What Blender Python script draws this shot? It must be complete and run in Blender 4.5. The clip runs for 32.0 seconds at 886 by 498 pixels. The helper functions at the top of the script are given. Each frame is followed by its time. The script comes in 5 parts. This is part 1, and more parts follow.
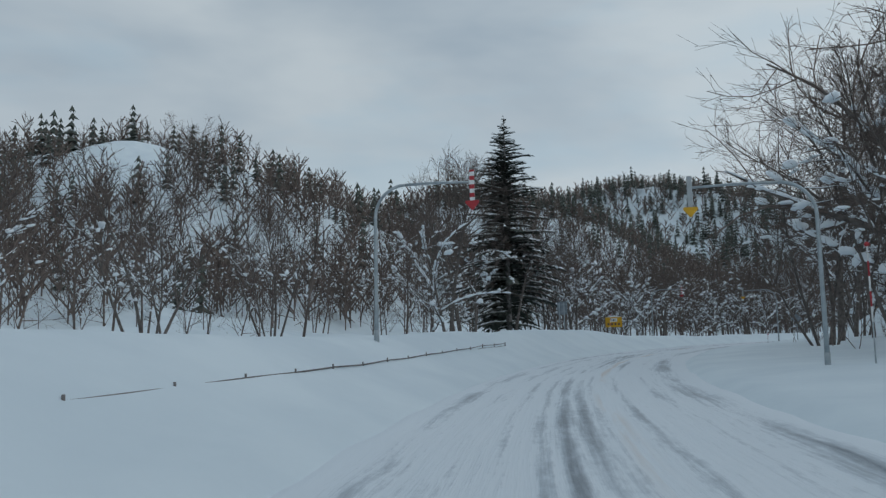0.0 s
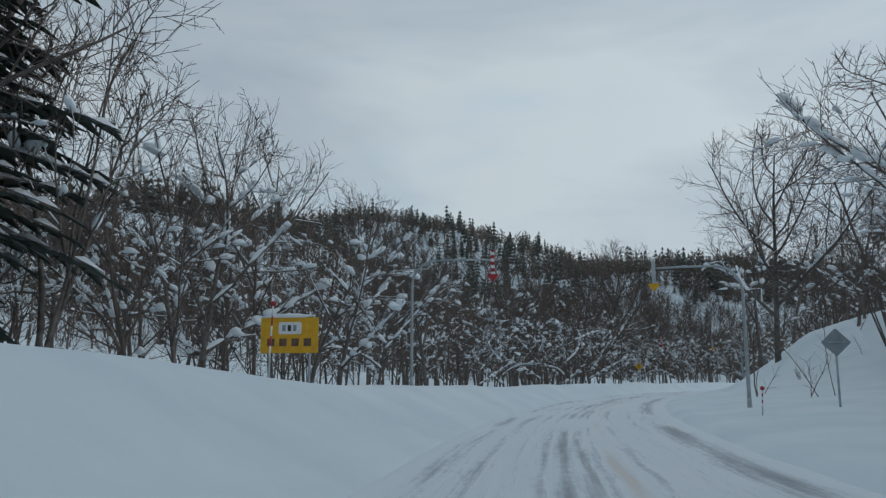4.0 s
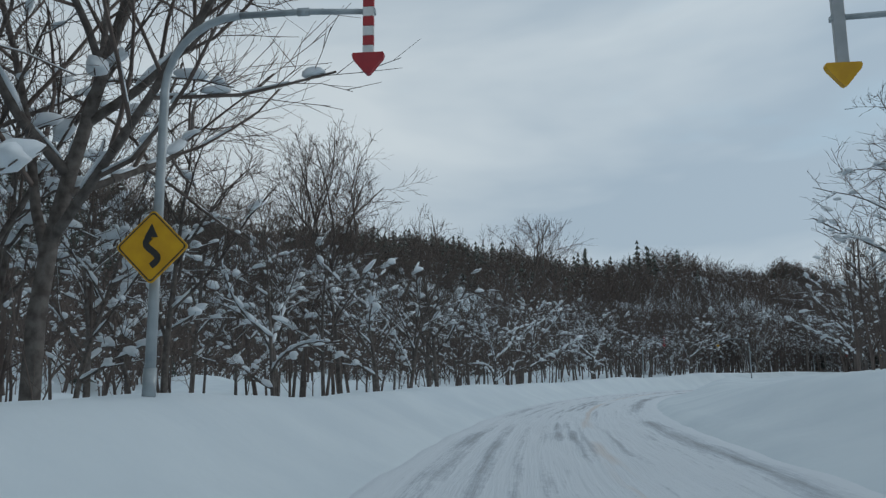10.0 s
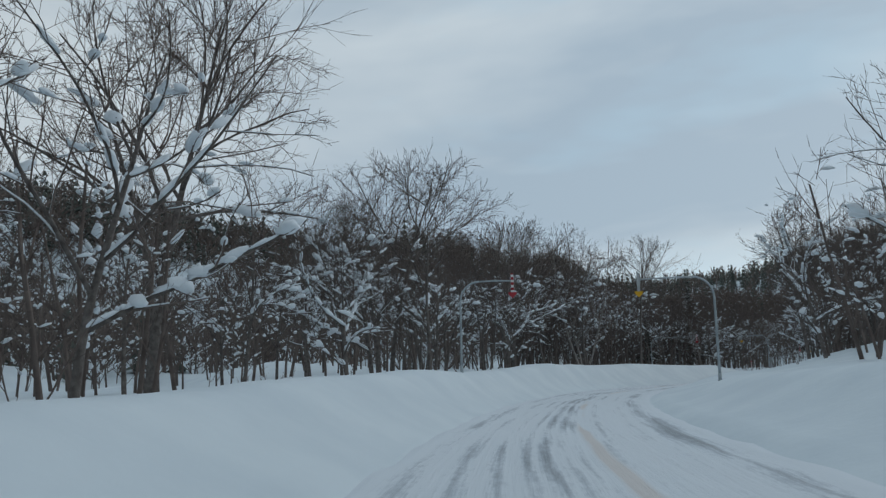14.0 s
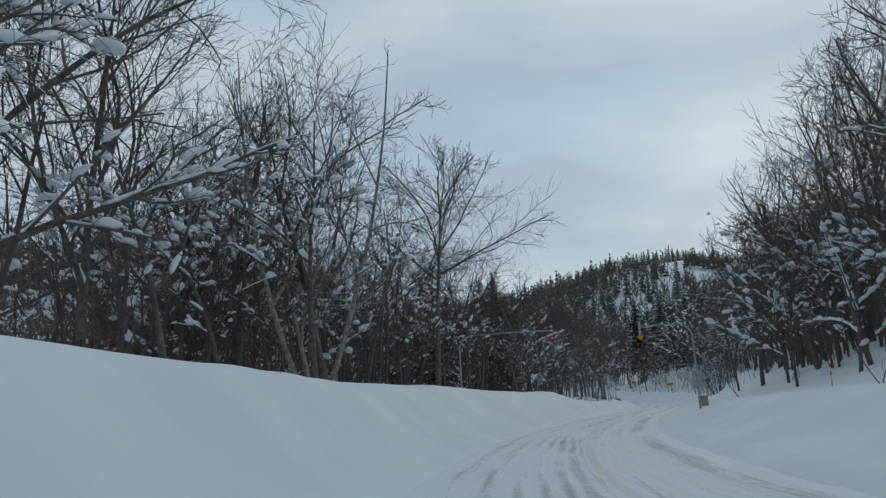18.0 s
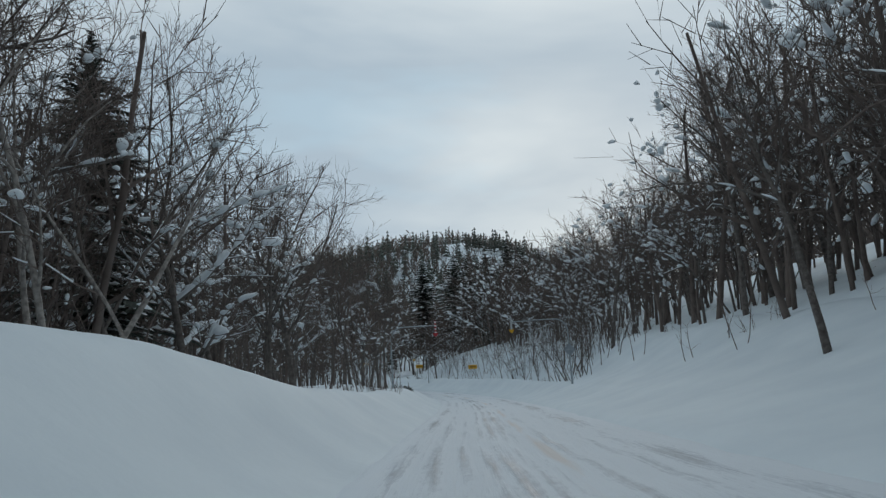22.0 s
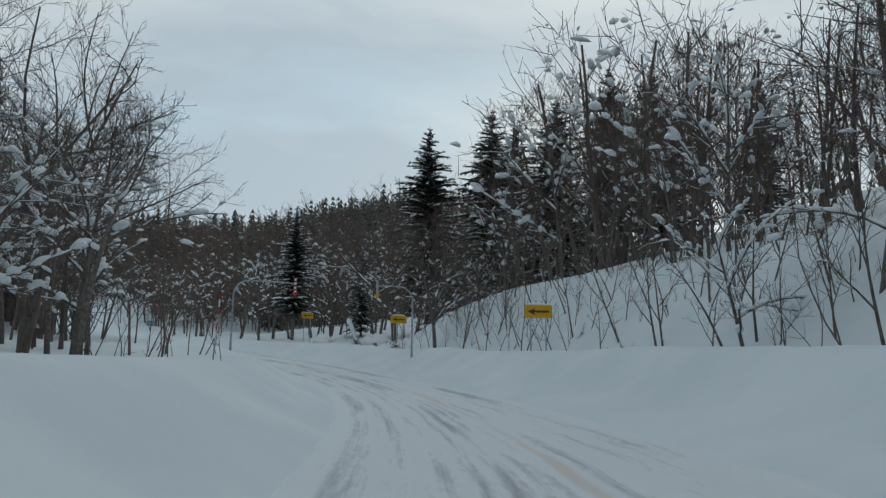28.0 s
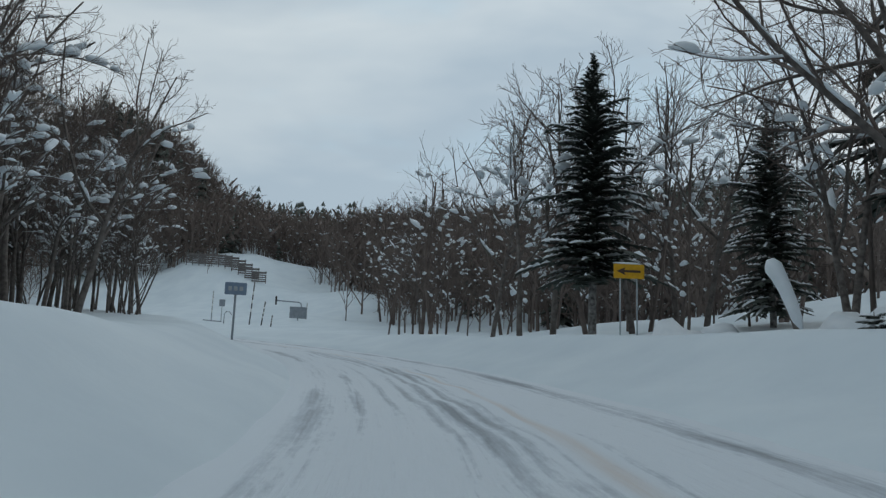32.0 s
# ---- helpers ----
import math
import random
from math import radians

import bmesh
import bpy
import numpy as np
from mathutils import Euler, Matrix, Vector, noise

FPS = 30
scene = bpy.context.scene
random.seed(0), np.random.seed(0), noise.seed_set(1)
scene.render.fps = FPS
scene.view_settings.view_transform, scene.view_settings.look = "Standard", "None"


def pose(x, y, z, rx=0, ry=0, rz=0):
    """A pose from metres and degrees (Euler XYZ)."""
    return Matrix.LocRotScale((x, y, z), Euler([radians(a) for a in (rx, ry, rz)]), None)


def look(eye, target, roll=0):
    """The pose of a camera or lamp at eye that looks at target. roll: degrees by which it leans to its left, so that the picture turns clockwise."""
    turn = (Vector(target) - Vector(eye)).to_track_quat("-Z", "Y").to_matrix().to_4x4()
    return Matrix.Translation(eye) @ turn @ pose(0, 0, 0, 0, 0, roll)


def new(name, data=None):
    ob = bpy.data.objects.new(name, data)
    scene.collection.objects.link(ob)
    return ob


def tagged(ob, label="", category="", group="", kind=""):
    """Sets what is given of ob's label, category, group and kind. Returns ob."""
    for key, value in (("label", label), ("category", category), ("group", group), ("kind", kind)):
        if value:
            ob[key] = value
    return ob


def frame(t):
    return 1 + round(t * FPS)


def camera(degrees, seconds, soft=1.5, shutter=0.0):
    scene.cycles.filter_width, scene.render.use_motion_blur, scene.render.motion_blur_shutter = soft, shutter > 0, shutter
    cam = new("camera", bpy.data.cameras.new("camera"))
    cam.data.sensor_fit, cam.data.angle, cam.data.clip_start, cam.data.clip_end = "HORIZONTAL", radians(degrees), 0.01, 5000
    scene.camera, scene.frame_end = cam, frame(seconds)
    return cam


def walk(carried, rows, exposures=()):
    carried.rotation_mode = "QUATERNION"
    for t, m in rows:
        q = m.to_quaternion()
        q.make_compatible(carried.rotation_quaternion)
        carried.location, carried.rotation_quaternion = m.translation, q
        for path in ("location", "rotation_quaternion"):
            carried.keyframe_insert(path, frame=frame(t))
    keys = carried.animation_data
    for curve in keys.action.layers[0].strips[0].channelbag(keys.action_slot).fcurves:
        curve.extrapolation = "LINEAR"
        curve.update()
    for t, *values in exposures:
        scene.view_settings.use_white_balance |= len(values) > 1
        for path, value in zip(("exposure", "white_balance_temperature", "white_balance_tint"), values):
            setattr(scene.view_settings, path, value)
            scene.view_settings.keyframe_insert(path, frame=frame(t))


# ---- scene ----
cam = camera(58.8, 32.0, 1.35)
PATH = [
    (0.0, pose(0.00, 0.00, 1.35, 96.46, 1.09, -0.88)),
    (0.5, pose(0.77, 7.34, 1.35, 96.85, 0.76, -3.38)),
    (1.0, pose(1.81, 14.64, 1.35, 97.06, 0.24, -5.93)),
    (1.5, pose(3.17, 21.89, 1.35, 96.91, -0.10, -8.37)),
    (2.0, pose(4.92, 29.07, 1.35, 97.38, -0.11, -10.86)),
    (2.5, pose(6.98, 36.16, 1.35, 97.79, 0.11, -13.24)),
    (3.0, pose(9.34, 43.18, 1.35, 98.68, 0.28, -15.45)),
    (3.5, pose(12.00, 50.09, 1.35, 99.18, -0.09, -17.72)),
    (5.5, pose(24.87, 76.62, 1.35, 99.90, 1.57, -26.32)),
    (6.0, pose(28.60, 82.95, 1.35, 99.91, 1.57, -27.97)),
    (6.5, pose(32.50, 89.14, 1.35, 99.86, 1.14, -29.85)),
    (7.0, pose(36.59, 95.19, 1.35, 99.78, 0.56, -31.84)),
    (7.5, pose(40.87, 101.10, 1.35, 99.64, 0.36, -33.82)),
    (8.0, pose(45.34, 106.86, 1.35, 99.51, 0.46, -35.80)),
    (8.5, pose(49.98, 112.47, 1.35, 99.53, 0.69, -37.83)),
    (9.0, pose(54.82, 117.92, 1.35, 99.62, 0.54, -39.96)),
    (9.5, pose(59.84, 123.18, 1.35, 99.44, 0.41, -42.03)),
    (10.0, pose(65.07, 128.25, 1.35, 99.55, 0.45, -44.11)),
    (10.5, pose(70.54, 133.20, 1.35, 99.58, 0.96, -46.18)),
    (11.0, pose(76.24, 138.00, 1.35, 99.37, 1.23, -48.38)),
    (11.5, pose(82.17, 142.66, 1.35, 99.39, 1.18, -50.66)),
    (12.0, pose(88.35, 147.14, 1.35, 99.29, 1.27, -52.86)),
    (12.5, pose(94.75, 151.44, 1.35, 99.35, 1.53, -54.97)),
    (13.0, pose(101.37, 155.55, 1.35, 99.31, 1.37, -57.10)),
    (13.5, pose(108.20, 159.45, 1.35, 99.34, 1.04, -59.28)),
    (14.0, pose(115.24, 163.12, 1.35, 99.26, 0.98, -61.48)),
    (14.5, pose(122.46, 166.53, 1.35, 99.22, 1.08, -63.72)),
    (15.0, pose(129.82, 169.67, 1.35, 99.10, 1.34, -65.89)),
    (15.5, pose(137.26, 172.52, 1.35, 99.13, 1.19, -68.28)),
    (17.5, pose(167.86, 180.91, 1.35, 101.71, 2.70, -76.86)),
    (18.0, pose(175.66, 182.25, 1.35, 101.56, 2.77, -79.11)),
    (18.5, pose(183.48, 183.27, 1.35, 101.50, 3.07, -81.26)),
    (19.0, pose(191.31, 184.00, 1.35, 101.39, 3.28, -83.49)),
    (19.5, pose(199.15, 184.41, 1.35, 101.11, 3.18, -85.73)),
    (20.0, pose(206.99, 184.50, 1.35, 101.03, 2.99, -87.91)),
    (20.5, pose(214.81, 184.27, 1.35, 100.85, 3.17, -90.11)),
    (21.0, pose(222.64, 183.85, 1.35, 100.63, 3.39, -92.13)),
    (21.5, pose(230.48, 183.25, 1.35, 100.44, 3.74, -93.96)),
    (22.0, pose(238.31, 182.51, 1.35, 100.13, 3.66, -95.43)),
    (22.5, pose(246.07, 181.69, 1.35, 99.78, 3.21, -96.48)),
    (23.0, pose(253.70, 180.83, 1.35, 99.48, 2.15, -96.69)),
    (23.5, pose(261.20, 179.93, 1.35, 99.28, 1.51, -97.24)),
    (24.0, pose(268.56, 179.01, 1.35, 99.09, 1.18, -97.37)),
    (24.5, pose(275.81, 178.10, 1.35, 98.94, 0.61, -96.96)),
    (25.0, pose(282.94, 177.22, 1.35, 98.95, -0.09, -96.78)),
    (25.5, pose(289.96, 176.35, 1.35, 98.94, -0.76, -96.67)),
    (27.5, pose(318.18, 173.43, 1.35, 99.21, -0.90, -94.64)),
    (28.0, pose(325.29, 172.85, 1.36, 99.21, -0.72, -93.76)),
    (28.5, pose(332.42, 172.44, 1.41, 99.05, -0.86, -92.66)),
    (29.0, pose(339.53, 172.28, 1.50, 98.97, -0.98, -90.66)),
    (29.5, pose(346.64, 172.49, 1.63, 99.09, -1.82, -86.93)),
    (30.0, pose(353.74, 173.14, 1.80, 99.14, -1.87, -83.68)),
    (30.5, pose(360.81, 174.21, 2.01, 99.26, -2.37, -80.78)),
    (31.0, pose(367.83, 175.65, 2.27, 99.57, -2.51, -78.00)),
    (31.5, pose(374.78, 177.41, 2.56, 99.59, -2.38, -74.93)),
    (32.0, pose(381.68, 179.49, 2.88, 99.74, -2.18, -71.87)),
]
walk(cam, PATH, [(0, -0.06, 6400, 10), (7, -0.03, 6470, 10), (18, 0, 6500, 10), (22, 0.05, 6650, 10), (28, 0.14, 6900, 10), (32, 0.1, 6680, 10)])

# ---- world, sun, exposure ----
world = bpy.data.worlds.new("overcast_sky")
scene.world = world
world.use_nodes = True
WN, WL = world.node_tree.nodes, world.node_tree.links
WN.clear()


def wnode(kind, **values):
    n = WN.new(kind)
    for key, value in values.items():
        n.inputs[key].default_value = value
    return n


sky = WN.new("ShaderNodeTexSky")
sky.sky_type, sky.sun_disc, sky.sun_elevation, sky.sun_rotation = "NISHITA", False, radians(17), radians(110)
coord = WN.new("ShaderNodeTexCoord")
flat = WN.new("ShaderNodeMapping")
flat.inputs["Scale"].default_value = (0.9, 0.9, 3.0)
clouds = wnode("ShaderNodeTexNoise", Scale=1.5, Detail=5.0, Roughness=0.5, Distortion=0.25)
ramp = WN.new("ShaderNodeValToRGB")
ramp.color_ramp.elements[0].position, ramp.color_ramp.elements[0].color = 0.38, (0.37, 0.47, 0.56, 1)
ramp.color_ramp.elements[1].position, ramp.color_ramp.elements[1].color = 0.62, (0.63, 0.71, 0.755, 1)
gain = WN.new("ShaderNodeVectorMath")
gain.operation = "SCALE"
gain.inputs["Scale"].default_value = 0.035
blend = WN.new("ShaderNodeMix")
blend.data_type = "RGBA"
blend.inputs["Factor"].default_value = 0.88
back = WN.new("ShaderNodeBackground")
back.inputs["Strength"].default_value = 1.0
out = WN.new("ShaderNodeOutputWorld")
toward = WN.new("ShaderNodeVectorMath")
toward.operation = "DOT_PRODUCT"
toward.inputs[1].default_value = (0.93, -0.36, 0.0)
veil = WN.new("ShaderNodeMapRange")
for key, value in (("From Min", -0.4), ("From Max", 1.0), ("To Min", 0.87), ("To Max", 1.16)):
    veil.inputs[key].default_value = value
lit = WN.new("ShaderNodeVectorMath")
lit.operation = "SCALE"
gaps = wnode("ShaderNodeTexNoise", Scale=2.6, Detail=4.0, Roughness=0.55)
gap_at = WN.new("ShaderNodeMapRange")
for key, value in (("From Min", 0.53), ("From Max", 0.66), ("To Min", 0.0), ("To Max", 0.34)):
    gap_at.inputs[key].default_value = value
open_sky = WN.new("ShaderNodeMix")
open_sky.data_type = "RGBA"
open_sky.inputs["B"].default_value = (0.42, 0.62, 0.76, 1)
WL.new(coord.outputs["Generated"], toward.inputs[0])
WL.new(toward.outputs["Value"], veil.inputs["Value"])
WL.new(flat.outputs["Vector"], gaps.inputs["Vector"])
WL.new(gaps.outputs["Fac"], gap_at.inputs["Value"])
WL.new(gap_at.outputs[0], open_sky.inputs["Factor"])
WL.new(ramp.outputs["Color"], open_sky.inputs["A"])
WL.new(open_sky.outputs["Result"], lit.inputs[0])
WL.new(veil.outputs[0], lit.inputs["Scale"])
WL.new(coord.outputs["Generated"], flat.inputs["Vector"])
WL.new(flat.outputs["Vector"], clouds.inputs["Vector"])
WL.new(clouds.outputs["Fac"], ramp.inputs["Fac"])
WL.new(sky.outputs["Color"], gain.inputs[0])
WL.new(gain.outputs["Vector"], blend.inputs["A"])
WL.new(lit.outputs["Vector"], blend.inputs["B"])
WL.new(blend.outputs["Result"], back.inputs["Color"])
WL.new(back.outputs["Background"], out.inputs["Surface"])

sun_data = bpy.data.lights.new("sun", "SUN")
sun_data.energy, sun_data.angle, sun_data.color = 0.5, radians(30), (1.0, 0.96, 0.9)
sun = new("sun", sun_data)
sun.matrix_world = look((0, 0, 300), (-94, 34, 270))

# ---- materials ----


def material(name, colour, rough=0.8, metal=0.0, second=None, scale=3.0, bump=0.0, fine=25.0, island=0.0, lo=0.35, hi=0.65):
    """A surface with two scales of variation between colour and second, and fine relief."""
    m = bpy.data.materials.new(name)
    m.use_nodes = True
    n, l = m.node_tree.nodes, m.node_tree.links
    b = n["Principled BSDF"]
    b.inputs["Roughness"].default_value, b.inputs["Metallic"].default_value = rough, metal
    second = second or tuple(c * 0.75 for c in colour)
    tc = n.new("ShaderNodeTexCoord")
    big = n.new("ShaderNodeTexNoise")
    big.inputs["Scale"].default_value, big.inputs["Detail"].default_value = scale, 6.0
    l.new(tc.outputs["Object"], big.inputs["Vector"])
    r = n.new("ShaderNodeValToRGB")
    r.color_ramp.elements[0].position, r.color_ramp.elements[0].color = lo, (*colour, 1)
    r.color_ramp.elements[1].position, r.color_ramp.elements[1].color = hi, (*second, 1)
    l.new(big.outputs["Fac"], r.inputs["Fac"])
    colour_out = r.outputs["Color"]
    if island:
        g = n.new("ShaderNodeNewGeometry")
        info = n.new("ShaderNodeObjectInfo")
        add = n.new("ShaderNodeMath")
        add.operation = "ADD"
        l.new(g.outputs["Random Per Island"], add.inputs[0])
        l.new(info.outputs["Random"], add.inputs[1])
        rng = n.new("ShaderNodeMapRange")
        rng.inputs["From Max"].default_value = 2.0
        rng.inputs["To Min"].default_value, rng.inputs["To Max"].default_value = 1 - island, 1 + island
        l.new(add.outputs[0], rng.inputs["Value"])
        sc = n.new("ShaderNodeVectorMath")
        sc.operation = "SCALE"
        l.new(colour_out, sc.inputs[0])
        l.new(rng.outputs[0], sc.inputs["Scale"])
        colour_out = sc.outputs["Vector"]
    l.new(colour_out, b.inputs["Base Color"])
    if bump:
        f = n.new("ShaderNodeTexNoise")
        f.inputs["Scale"].default_value, f.inputs["Detail"].default_value = fine, 8.0
        l.new(tc.outputs["Object"], f.inputs["Vector"])
        bp = n.new("ShaderNodeBump")
        bp.inputs["Strength"].default_value, bp.inputs["Distance"].default_value = bump, 0.03
        l.new(f.outputs["Fac"], bp.inputs["Height"])
        l.new(bp.outputs["Normal"], b.inputs["Normal"])
    return m


SNOW = material("snow", (0.683, 0.755, 0.795), 0.75, second=(0.614, 0.69, 0.74), scale=0.35, bump=0.5, fine=3.0)
CLUMP = material("snow_clump", (0.80, 0.84, 0.87), 0.8, second=(0.72, 0.77, 0.81), scale=2.0, bump=0.3, fine=9.0)
BARK = material("bark", (0.078, 0.064, 0.056), 0.9, second=(0.165, 0.145, 0.132), scale=4.0, bump=0.6, fine=30.0, island=0.25)
FIR_BARK = material("fir_bark", (0.27, 0.26, 0.25), 0.9, second=(0.075, 0.068, 0.062), scale=4.0, bump=0.5, fine=25.0)
PALE_BARK = material("pale_bark", (0.36, 0.33, 0.30), 0.85, second=(0.16, 0.14, 0.13), scale=5.0, bump=0.4, fine=30.0)
TWIG = material("twig", (0.105, 0.080, 0.069), 0.9, second=(0.185, 0.148, 0.130), scale=1.0, island=0.3)
NEEDLE = material("needles", (0.042, 0.052, 0.044), 0.8, second=(0.075, 0.088, 0.072), scale=2.0, island=0.35)
STEEL = material("galvanised_steel", (0.30, 0.34, 0.36), 0.5, 0.6, second=(0.42, 0.46, 0.48), scale=3.0)
RED = material("red_paint", (0.42, 0.025, 0.03), 0.45, second=(0.34, 0.02, 0.03), scale=6.0)
WHITE = material("white_paint", (0.75, 0.75, 0.74), 0.45, second=(0.64, 0.64, 0.63), scale=6.0)
YELLOW = material("yellow_paint", (0.70, 0.38, 0.01), 0.45, second=(0.60, 0.31, 0.01), scale=5.0)
BLACK = material("black_paint", (0.02, 0.02, 0.02), 0.5, second=(0.035, 0.033, 0.03), scale=6.0)
GREY = material("grey_paint", (0.20, 0.23, 0.26), 0.6, second=(0.27, 0.30, 0.33), scale=3.0)
BLUE = material("blue_sign_paint", (0.16, 0.22, 0.30), 0.5, second=(0.20, 0.27, 0.36), scale=4.0)
RUST = material("rusty_wood", (0.10, 0.06, 0.04), 0.8, second=(0.17, 0.10, 0.07), scale=5.0, bump=0.4)


def road_material():
    """Packed snow with grey icy wheel tracks and faint orange paint along the middle; u is metres across, v metres along."""
    m = bpy.data.materials.new("packed_snow_road")
    m.use_nodes = True
    n, l = m.node_tree.nodes, m.node_tree.links
    b = n["Principled BSDF"]
    uv = n.new("ShaderNodeUVMap")
    uv.uv_map = "across_along"
    sep = n.new("ShaderNodeSeparateXYZ")
    l.new(uv.outputs["UV"], sep.inputs[0])

    def math_node(op, a, b_=None, c=None):
        k = n.new("ShaderNodeMath")
        k.operation = op
        for i, v in enumerate((a, b_, c)):
            if v is None:
                continue
            if isinstance(v, (int, float)):
                k.inputs[i].default_value = v
            else:
                l.new(v, k.inputs[i])
        return k.outputs[0]

    def noise_at(sx, sy, detail=4.0, offset=0.0, rough=0.5):
        mp = n.new("ShaderNodeMapping")
        mp.inputs["Scale"].default_value = (sx, sy, 1)
        mp.inputs["Location"].default_value = (offset, offset * 1.7, 0)
        l.new(uv.outputs["UV"], mp.inputs["Vector"])
        k = n.new("ShaderNodeTexNoise")
        k.inputs["Scale"].default_value, k.inputs["Detail"].default_value, k.inputs["Roughness"].default_value = 1.0, detail, rough
        l.new(mp.outputs[0], k.inputs["Vector"])
        return k.outputs["Fac"]

    wander = math_node("MULTIPLY", math_node("SUBTRACT", noise_at(0.0, 0.035, 2.0), 0.5), 0.9)
    u = math_node("ADD", sep.outputs[0], wander)
    total = None
    for place, width, weight in ((-1.55, 0.26, 0.62), (-0.85, 0.16, 0.5), (-0.3, 0.10, 0.45), (0.15, 0.10, 0.6), (0.5, 0.14, 0.85), (0.85, 0.12, 0.8), (1.1, 0.09, 0.5), (1.75, 0.14, 0.5), (2.6, 0.15, 0.3), (3.4, 0.4, 0.7)):
        x = math_node("DIVIDE", math_node("SUBTRACT", u, place), width)
        bell = math_node("EXPONENT", math_node("MULTIPLY", math_node("MULTIPLY", x, x), -1.0))
        bell = math_node("MULTIPLY", bell, weight)
        total = bell if total is None else math_node("ADD", total, bell)
    streak = noise_at(8.0, 0.2, 6.0, 3.0, 0.65)
    patch = noise_at(0.7, 0.11, 4.0, 9.0)
    crumbs = noise_at(9.0, 2.2, 5.0, 5.0, 0.7)
    w = math_node("MULTIPLY", total, math_node("MULTIPLY_ADD", patch, 4.6, -1.55))
    w = math_node("ADD", w, math_node("MULTIPLY_ADD", streak, 1.8, -1.05))
    w = math_node("ADD", w, math_node("MULTIPLY_ADD", crumbs, 1.1, -0.62))
    fade = n.new("ShaderNodeMapRange")
    fade.inputs["From Min"].default_value, fade.inputs["From Max"].default_value = 4.15, 3.6
    l.new(sep.outputs[0], fade.inputs["Value"])
    fade2 = n.new("ShaderNodeMapRange")
    fade2.inputs["From Min"].default_value, fade2.inputs["From Max"].default_value = -2.05, -1.6
    l.new(sep.outputs[0], fade2.inputs["Value"])
    w = math_node("MULTIPLY", w, math_node("MULTIPLY", fade.outputs[0], fade2.outputs[0]))
    r = n.new("ShaderNodeValToRGB")
    els = r.color_ramp.elements
    els[0].position, els[0].color = 0.02, (0.69, 0.74, 0.785, 1)
    els[1].position, els[1].color = 0.95, (0.215, 0.245, 0.28, 1)
    e = els.new(0.35)
    e.color = (0.50, 0.55, 0.60, 1)
    l.new(w, r.inputs["Fac"])
    # orange paint showing through near the middle
    x = math_node("DIVIDE", math_node("SUBTRACT", sep.outputs[0], 1.36), 0.12)
    line = math_node("EXPONENT", math_node("MULTIPLY", math_node("MULTIPLY", x, x), -1.0))
    line = math_node("MULTIPLY", line, math_node("MULTIPLY_ADD", noise_at(2.0, 0.09, 5.0, 21.0), 3.4, -1.55))
    cl = n.new("ShaderNodeClamp")
    cl.inputs["Max"].default_value = 0.32
    l.new(line, cl.inputs["Value"])
    mix = n.new("ShaderNodeMix")
    mix.data_type = "RGBA"
    l.new(cl.outputs[0], mix.inputs["Factor"])
    l.new(r.outputs["Color"], mix.inputs["A"])
    mix.inputs["B"].default_value = (0.55, 0.36, 0.22, 1)
    l.new(mix.outputs["Result"], b.inputs["Base Color"])
    rr = n.new("ShaderNodeMapRange")
    rr.inputs["To Min"].default_value, rr.inputs["To Max"].default_value = 0.75, 0.42
    l.new(w, rr.inputs["Value"])
    l.new(rr.outputs[0], b.inputs["Roughness"])
    bp = n.new("ShaderNodeBump")
    bp.inputs["Strength"].default_value, bp.inputs["Distance"].default_value = 0.6, 0.04
    l.new(math_node("SUBTRACT", math_node("MULTIPLY", crumbs, 0.6), w), bp.inputs["Height"])
    l.new(bp.outputs["Normal"], b.inputs["Normal"])
    return m


ROAD = road_material()

# ---- mesh helpers ----


def mesh_np(name, verts, faces, mat, smooth=True):
    """A mesh from an array of points and an array of faces with the same number of corners."""
    verts, faces = np.asarray(verts, np.float32), np.asarray(faces, np.int32)
    me = bpy.data.meshes.new(name)
    k = faces.shape[1]
    me.vertices.add(len(verts))
    me.vertices.foreach_set("co", verts.ravel())
    me.loops.add(faces.size)
    me.loops.foreach_set("vertex_index", faces.ravel())
    me.polygons.add(len(faces))
    me.polygons.foreach_set("loop_start", np.arange(0, faces.size, k, dtype=np.int32))
    me.polygons.foreach_set("use_smooth", np.full(len(faces), smooth))
    me.update(calc_edges=True)
    me.materials.append(mat)
    return me


def part(name, data, parent, label="", m=None):
    """Links a mesh or a bmesh's mesh as one part under its thing."""
    ob = new(name, data)
    ob.parent = parent
    if m is not None:
        ob.matrix_basis = m
    return tagged(ob, label)


def thing(name, m, label, category, group="", kind=""):
    ob = new(name)
    ob.empty_display_size = 0.2
    ob.matrix_basis = m
    return tagged(ob, label, category, group, kind)


def from_bm(name, bm, mat, smooth=False):
    me = bpy.data.meshes.new(name)
    bmesh.ops.recalc_face_normals(bm, faces=bm.faces)
    for f in bm.faces:
        f.smooth = smooth
    bm.to_mesh(me)
    bm.free()
    me.materials.append(mat)
    return me


